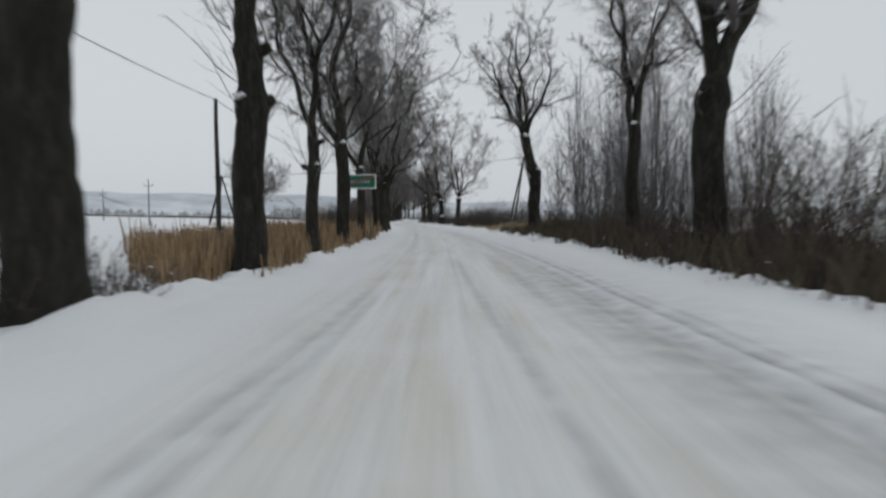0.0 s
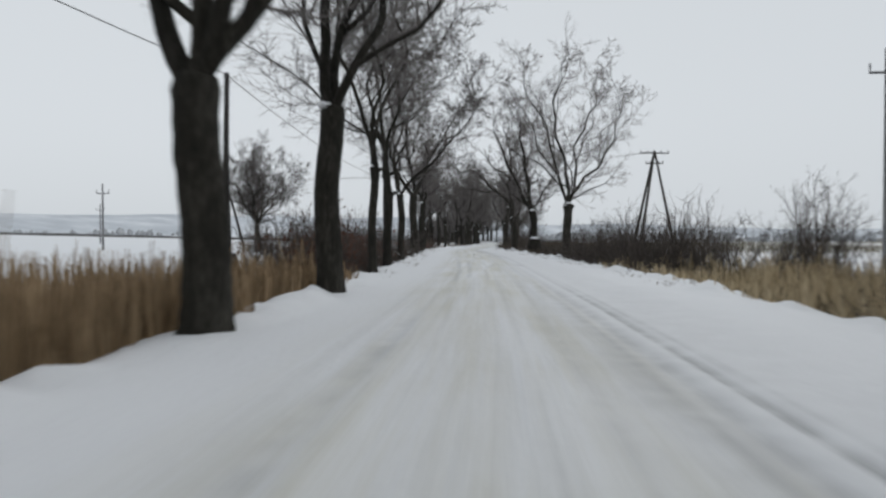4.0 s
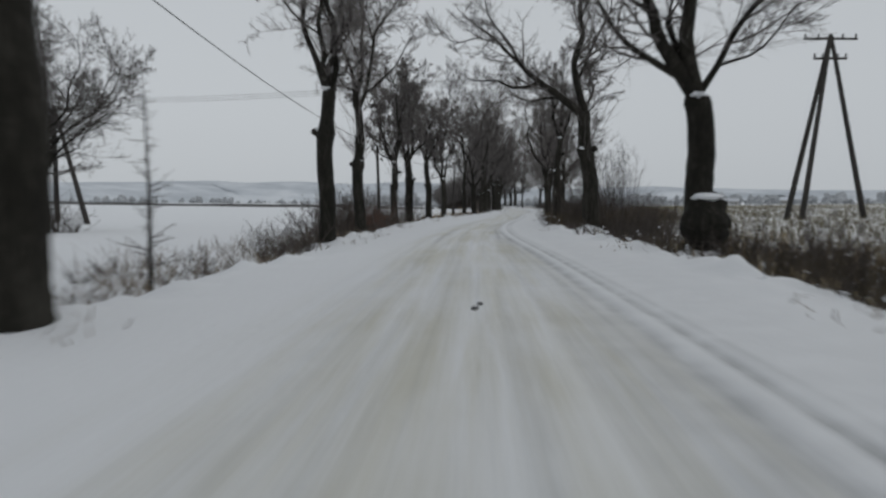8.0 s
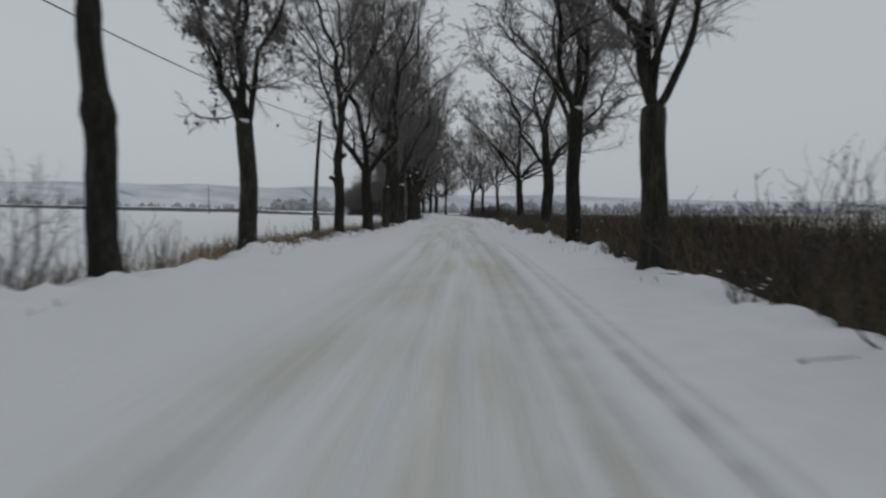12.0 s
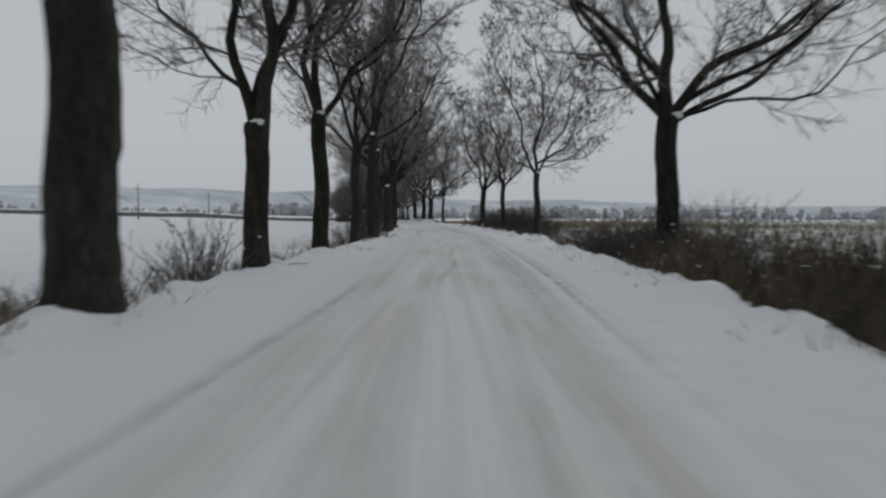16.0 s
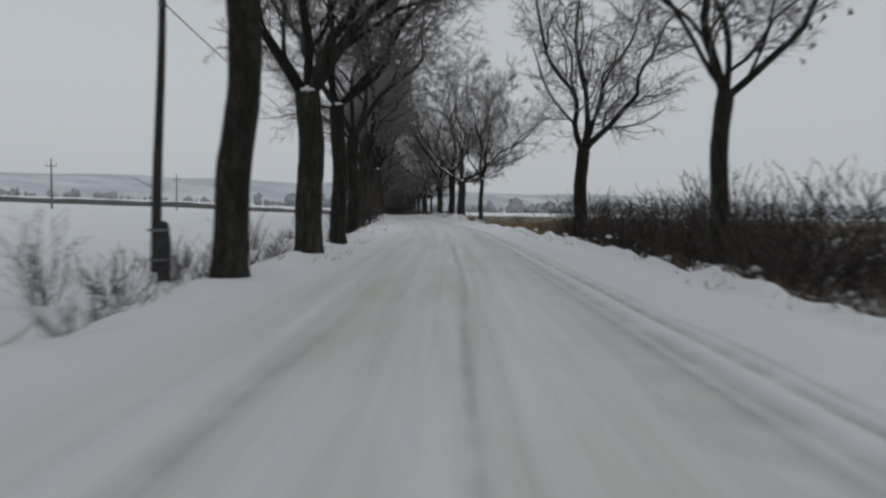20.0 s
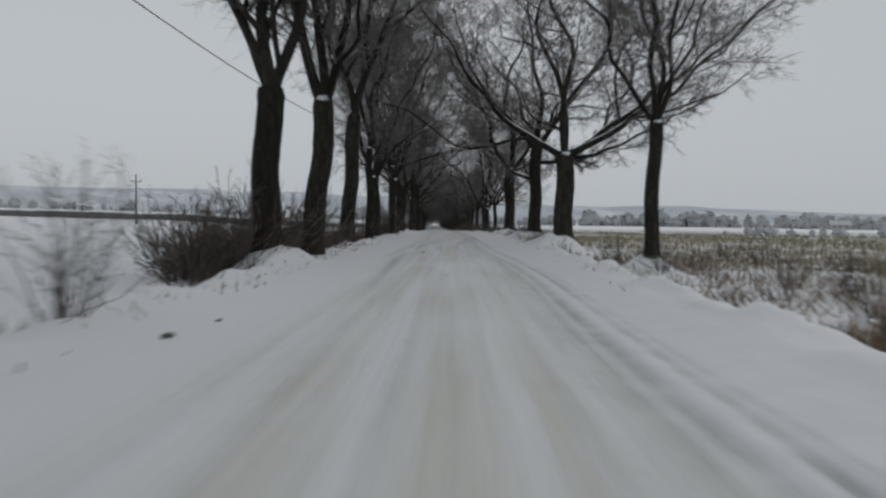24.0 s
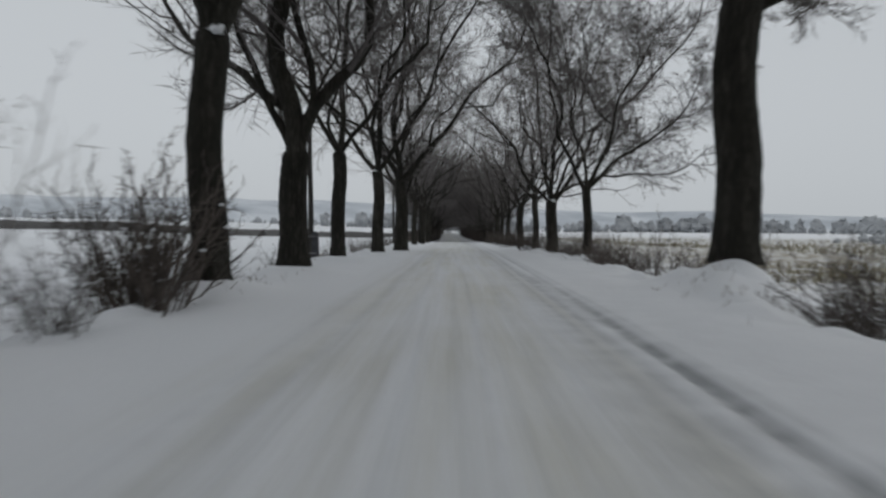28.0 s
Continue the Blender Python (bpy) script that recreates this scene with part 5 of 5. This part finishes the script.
GREEN, WHITE, RED = flat_material("sign_green", (0.008, 0.10, 0.06)), flat_material("sign_white", (0.62, 0.66, 0.66)), flat_material("sign_red", (0.30, 0.035, 0.04))
FADED = flat_material("sign_faded", (0.25, 0.36, 0.33))
STEEL = mottled("rusty_steel", [(0.3, (0.035, 0.028, 0.024)), (0.7, (0.10, 0.085, 0.075))], 5.0, 0.45, (1, 1, 0.3), 0.1, 6.0, 0.1, 0.5)
sign = thing("place_sign", -2.13, 33.9, float(ground_z(-2.13, 33.9)), "green place-end sign with a red slash on two posts", "road sign", turn=-4)


def plate(w, h, d, cx=0.0, cz=0.0, y=0.0, slant=0.0, r=0.03):
    """An upright plate with clipped corners, facing -y."""
    pts = np.array([(-w / 2 + r, -h / 2), (w / 2 - r, -h / 2), (w / 2, -h / 2 + r), (w / 2, h / 2 - r), (w / 2 - r, h / 2), (-w / 2 + r, h / 2), (-w / 2, h / 2 - r), (-w / 2, -h / 2 + r)])
    c, s = math.cos(slant), math.sin(slant)
    pts = np.stack([pts[:, 0] * c - pts[:, 1] * s, pts[:, 0] * s + pts[:, 1] * c], 1)
    f = np.stack([pts[:, 0] + cx, np.full(8, y), pts[:, 1] + cz], 1)
    k = f + np.array([0, d, 0])
    mid = np.array([[cx, y, cz], [cx, y + d, cz]])
    V = np.concatenate([f, k, mid])
    Q = []
    for i in range(8):
        j = (i + 1) % 8
        Q.append((i, j, 8 + j, 8 + i))
    for i in range(0, 8, 2):
        Q.append((16, (i + 2) % 8, (i + 1) % 8, i))
        Q.append((17, 8 + i, 8 + (i + 1) % 8, 8 + (i + 2) % 8))
    return V, np.array(Q)


panel = part("panel", plate(1.84, 0.72, 0.03, cz=2.92), WHITE, sign, "white-edged sign panel", smooth=False)
face = part("face", plate(1.72, 0.60, 0.006, cz=2.92, y=-0.008), GREEN, panel, "green sign face", smooth=False)
for i, (w, hh) in enumerate(((0.11, 0.17), (0.09, 0.12), (0.09, 0.16), (0.09, 0.12), (0.08, 0.12), (0.08, 0.12), (0.09, 0.12), (0.12, 0.12))):
    part("letter_bar", plate(w, hh, 0.004, cx=-0.61 + i * 0.165, cz=2.91 + (hh - 0.12) / 2 * (1 if i == 0 else -1 if i == 2 else 0), y=-0.014, r=0.03), FADED, panel, "faded pale bar in place of a letter", smooth=False)
part("slash", plate(1.62, 0.075, 0.004, cz=2.92, y=-0.020, slant=0.33, r=0.01), RED, panel, "faded red diagonal slash", smooth=False)
for px in (-0.60, 0.62):
    part("post", tubes(np.array([[[px, 0.06, -0.3], [px, 0.06, 1.5], [px, 0.06, 3.16]]]), np.full((1, 3), 0.035), 10), STEEL, sign, "rusty brown steel post")
for px in (-0.60, 0.62):
    for pz in (2.72, 3.12):
        part("clamp", tubes(np.array([[[px, 0.06, pz - 0.02], [px, 0.06, pz + 0.02]]]), np.full((1, 2), 0.048), 10), STEEL, sign)

# ---- far off: lone trees, hedgerow, hills, houses, tree lines ----
tree(-27.4, 131.5, 0.75, 3.6, h=13.0, limbs=11, spread=34, seed=201, dense=3.4, fine=14, snow=0, group="field trees", label="broad round-crowned bare tree in the field")
# Distance haze is put into this wood's colour: bare trees paled to blue-grey.
HAZED_WOOD = mottled("hazed_wood", [(0.3, (0.30, 0.315, 0.33)), (0.7, (0.46, 0.475, 0.49))], 0.3, 1.0, (1, 1, 1), 0.0, 5.0, 0.15)
HEDGE = mottled("far_hedge", [(0.3, (0.075, 0.074, 0.073)), (0.7, (0.15, 0.148, 0.146))], 0.6, 1.0, (1, 1, 1), 0.0, 5.0, 0.1)
# Snowfields and woods, with the air's haze mixed into their pale blue-greys.
HAZED_HILL, n, l, b = material("hazed_hill", 1.0, 0.0)
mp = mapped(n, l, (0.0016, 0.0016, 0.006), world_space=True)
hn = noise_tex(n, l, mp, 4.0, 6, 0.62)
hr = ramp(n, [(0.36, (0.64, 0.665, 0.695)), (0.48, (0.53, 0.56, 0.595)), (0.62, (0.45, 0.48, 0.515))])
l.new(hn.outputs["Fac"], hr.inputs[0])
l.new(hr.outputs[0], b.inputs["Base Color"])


def ridge(name, pts, height, depth, seed, mat, label, steps=160, rows=7):
    """Rolling high ground along a line of (x, y, scale)."""
    pts = np.array(pts, float)
    s = np.linspace(0, len(pts) - 1, steps)
    x, y, k = (np.interp(s, np.arange(len(pts)), pts[:, i]) for i in range(3))
    dx, dy = np.gradient(x), np.gradient(y)
    ln = np.hypot(dx, dy)
    nx, ny = dy / ln, -dx / ln
    V = []
    for r in np.linspace(-1, 1, rows):
        prof = (1 - r * r)
        top = height * k * (0.75 + 0.6 * bumps(x, y, seed, 520.0, 3))
        V.append(np.stack([x + nx * r * depth, y + ny * r * depth, prof * top - 3], 1))
    V = np.array(V)
    idx = np.arange(rows * steps).reshape(rows, steps)
    q = np.stack([idx[:-1, :-1], idx[:-1, 1:], idx[1:, 1:], idx[1:, :-1]], -1).reshape(-1, 4)
    return tagged(new(name, mesh_of(name, V, q, mat)), label, "hills", kind="structure")


ridge("backdrop_hills", [(-1500, -900, 0.8), (-1450, 200, 0.8), (-1350, 1200, 0.85), (-1050, 2200, 1.15), (-500, 2700, 1.05), (300, 2900, 0.75), (1100, 2700, 0.55), (1900, 1900, 0.4), (2300, 900, 0.3)], 108, 420, 4.0, HAZED_HILL, "snowy wooded hills on the skyline, haze mixed into their colour")


def far_row(name, pts, height, count, seed, mat, label, width=3.0):
    """A far line of bare trees or brush: many upright tapered clumps of stems, too far to tell apart."""
    rng = np.random.default_rng(seed)
    pts = np.array(pts, float)
    s = rng.uniform(0, len(pts) - 1, count)
    x, y = (np.interp(s, np.arange(len(pts)), pts[:, i]) for i in range(2))
    x, y = x + rng.normal(0, width, count), y + rng.normal(0, width, count)
    z = ground_z(x, y) - 0.3
    k = height * (0.22 + 0.85 * rng.random(count) ** 2.2) * (0.3 + 1.3 * (bumps(x, y, seed * 1.0, 60.0, 3) + 0.5))
    p = np.stack([x, y, z], 1)[:, None, :] + np.array([0, 0.2, 0.5, 0.78, 0.94, 1.0])[None, :, None] * np.stack([rng.normal(0, 0.1, count) * k, rng.normal(0, 0.1, count) * k, k], 1)[:, None, :]
    r = np.stack([k * 0.10, k * 0.34, k * 0.45, k * 0.36, k * 0.18, k * 0.01], 1) * rng.uniform(0.5, 1.5, (count, 1)) * rng.uniform(0.8, 1.2, (count, 6))
    V, q = tubes(p, r, 7)
    V = V + rng.normal(0, 1, V.shape) * np.repeat(k * 0.11, 42)[:, None]
    ob = new(name, mesh_of(name, V, q, mat, False))
    return tagged(ob, label, "tree line", kind="stuff")


def bank(name, pts, height, width, seed, mat, label):
    """A long low embankment with an uneven brushy top, along a line of (x, y)."""
    pts = np.array(pts, float)
    s = np.linspace(0, len(pts) - 1, 500)
    x, y = (np.interp(s, np.arange(len(pts)), pts[:, i]) for i in range(2))
    base = ground_z(x, y)
    top = height * (0.8 + 0.5 * bumps(x, y, seed, 14.0, 4))
    dx, dy = np.gradient(x), np.gradient(y)
    ln = np.hypot(dx, dy)
    V = np.stack([np.stack([x + o * width * dy / ln, y - o * width * dx / ln, base + top * k - 0.3], 1) for o, k in ((-1.2, 0), (-0.5, 0.85), (0, 1), (0.5, 0.9), (1.2, 0))])
    idx = np.arange(5 * 500).reshape(5, 500)
    q = np.stack([idx[:-1, :-1], idx[:-1, 1:], idx[1:, 1:], idx[1:, :-1]], -1).reshape(-1, 4)
    return tagged(new(name, mesh_of(name, V, q, mat)), label, "embankment", kind="structure")


LINE = [(-900, 120), (-560, 300), (-340, 390), (-210, 415), (-110, 418), (-66, 440), (-52, 500), (-60, 640)]
bank("embankment", LINE, 2.0, 2.0, 31, HEDGE, "long dark brush-grown embankment across the field")
far_row("hedgerow", LINE, 1.1, 700, 31, HEDGE, "dark brush along the embankment", 1.2)
far_row("far_hedge_trees", [(-560, 60), (-520, 420), (-430, 800), (-260, 1100)], 6.5, 520, 32, HAZED_WOOD, "far-off trees behind the field, haze put into their grey", 30)
far_row("far_tree_line", [(120, 940), (260, 800), (440, 700), (600, 560), (760, 300), (860, 0)], 9.5, 800, 33, HAZED_WOOD, "line of trees beyond the fields, coloured pale for haze", 26)
far_row("field_brush", [(60, 470), (200, 440), (330, 380), (420, 260), (440, 60)], 3.0, 420, 35, HAZED_WOOD, "low brush along the field's far edge, haze put into its grey", 8)
far_row("end_wood", [(-200, 900), (-90, 860), (60, 900), (180, 880)], 12.0, 340, 34, HAZED_WOOD, "wood closing the distance, coloured pale for haze", 16)

ROOF, WALLP = mottled("snowy_roof", [(0.3, (0.42, 0.44, 0.47)), (0.7, (0.54, 0.56, 0.59))], 0.6, 0.9), mottled("pale_stucco", [(0.3, (0.30, 0.29, 0.28)), (0.7, (0.46, 0.45, 0.43))], 0.6, 0.9)
DARK = mottled("dark_pane", [(0.3, (0.03, 0.035, 0.04)), (0.7, (0.06, 0.065, 0.07))], 1.0, 0.3)


def box(cx, cy, cz, w, d, h):
    V = np.array([(sx * w / 2 + cx, sy * d / 2 + cy, cz + sz * h) for sz in (0, 1) for sx, sy in ((-1, -1), (1, -1), (1, 1), (-1, 1))])
    Q = np.array([(0, 1, 5, 4), (1, 2, 6, 5), (2, 3, 7, 6), (3, 0, 4, 7), (4, 5, 6, 7), (3, 2, 1, 0)])
    return V, Q


def house(x, y, w, d, h, turn):
    t = thing("house", x, y, float(ground_z(x, y)) - 0.3, "far pale house with a snow-covered roof", "house", "far houses", turn=turn)
    part("wall", box(0, 0, 0, w, d, h), WALLP, t, smooth=False)
    V = np.array([(-w * 0.55, -d * 0.58, h), (w * 0.55, -d * 0.58, h), (w * 0.55, 0, h + d * 0.42), (-w * 0.55, 0, h + d * 0.42), (-w * 0.55, d * 0.58, h), (w * 0.55, d * 0.58, h)])
    Q = np.array([(0, 1, 2, 3), (3, 2, 5, 4), (0, 3, 4, 4), (1, 5, 5, 2), (0, 4, 5, 1)])
    part("roof", (V, Q[[0, 1, 4]]), ROOF, t, "snow-covered roof", smooth=False)
    for wx in (-w * 0.28, w * 0.02, w * 0.3):
        part("window", box(wx, -d / 2 - 0.03, h * 0.4, w * 0.10, 0.08, h * 0.3), DARK, t, smooth=False)
    part("chimney", box(w * 0.2, d * 0.1, h + d * 0.2, 0.8, 0.8, d * 0.34), WALLP, t, smooth=False)


for hx in ((-330, 330, 16, 9, 5, 40), (-345, 215, 20, 9, 4, 80)):
    house(*hx)
for hx in ((345, 660, 11, 7, 3.5, -50), (210, 760, 12, 7, 3.5, -10), (250, 735, 9, 7, 4, -40)):
    house(*hx)

# ---- small things lying on the snow ----
CLOD = mottled("dirty_ice", [(0.3, (0.04, 0.04, 0.042)), (0.7, (0.14, 0.14, 0.14))], 8.0, 0.8)
for i, (cx, cy, cs) in enumerate(((1.1, 99.5, 0.05), (1.15, 99.9, 0.04), (1.6, 273.0, 0.04), (-0.31, 288.7, 0.022), (-2.4, 299.2, 0.05), (0.2, 258.8, 0.04), (-2.22, 280.2, 0.06), (-2.18, 281.3, 0.035), (-2.3, 40.4, 0.06), (-2.1, 40.9, 0.05), (5.2, 183.0, 0.06))):
    g = blob((0, 0, cs * 0.4), (cs, cs * 1.4, cs * 0.6), np.random.default_rng(i + 40), 9, 6, 0.3)
    c = tagged(new("snow_clod", mesh_of("snow_clod", *g, CLOD)), "small dirty clod of ice on the road", "clod", "clods")
    c.matrix_world = pose(cx, cy, float(ground_z(cx, cy)) - 0.01)
for i, (cx, cy, ln, a) in enumerate(((-0.75, 196.3, 0.55, 10), (-0.9, 220.0, 0.6, 40), (7.9, 90.6, 0.7, 5), (-2.2, 271.0, 0.35, 80))):
    p = np.array([[[-ln / 2, 0, 0.02], [-ln / 6, 0.03, 0.05], [ln / 5, 0.0, 0.03], [ln / 2, 0.05, 0.06]]])
    c = tagged(new("fallen_twig", mesh_of("fallen_twig", *tubes(p, np.array([[0.012, 0.011, 0.009, 0.005]]), 6), TWIG)), "dark fallen twig on the snowy verge", "twig", "fallen twigs")
    c.matrix_world = pose(cx, cy, float(ground_z(cx, cy)), 0, 0, a)

# ---- the avenue runs on into the distance ----
SOURCE = [tree(float(road_x(y)) + sd, y, 0.5, 3.8, h=15.5, seed=300 + i, dense=0.6, fine=4, snow=0) for i, (sd, y) in enumerate(((-3.6, 362.0), (6.3, 371.0), (-3.8, 370.0), (6.0, 379.0), (-3.5, 378.0)))]
THICK = [tree(float(road_x(y)) + sd, y, 0.5, 2.0, h=14.5, limbs=7, spread=46, seed=320 + i, dense=3.2, fine=5, snow=0, label="thick-crowned bare tree at the far end of the avenue") for i, (sd, y) in enumerate(((-4.6, 428.0), (5.2, 431.0), (-5.0, 436.0)))]
rr = random.Random(8)
for k in range(34):
    for side, first in ((-3.6, 386.0), (6.2, 387.0)):
        y = first + k * 7.6 + rr.uniform(-1.5, 1.5)
        x = float(road_x(y)) + side + rr.uniform(-0.5, 0.5)
        c = copy_thing(rr.choice(SOURCE if y < 424 else THICK), pose(x, y, float(ground_z(x, y)) - 0.05, 0, 0, rr.uniform(0, 360)))
        s = rr.uniform(0.9, 1.12)
        c.scale = (s, s, s)
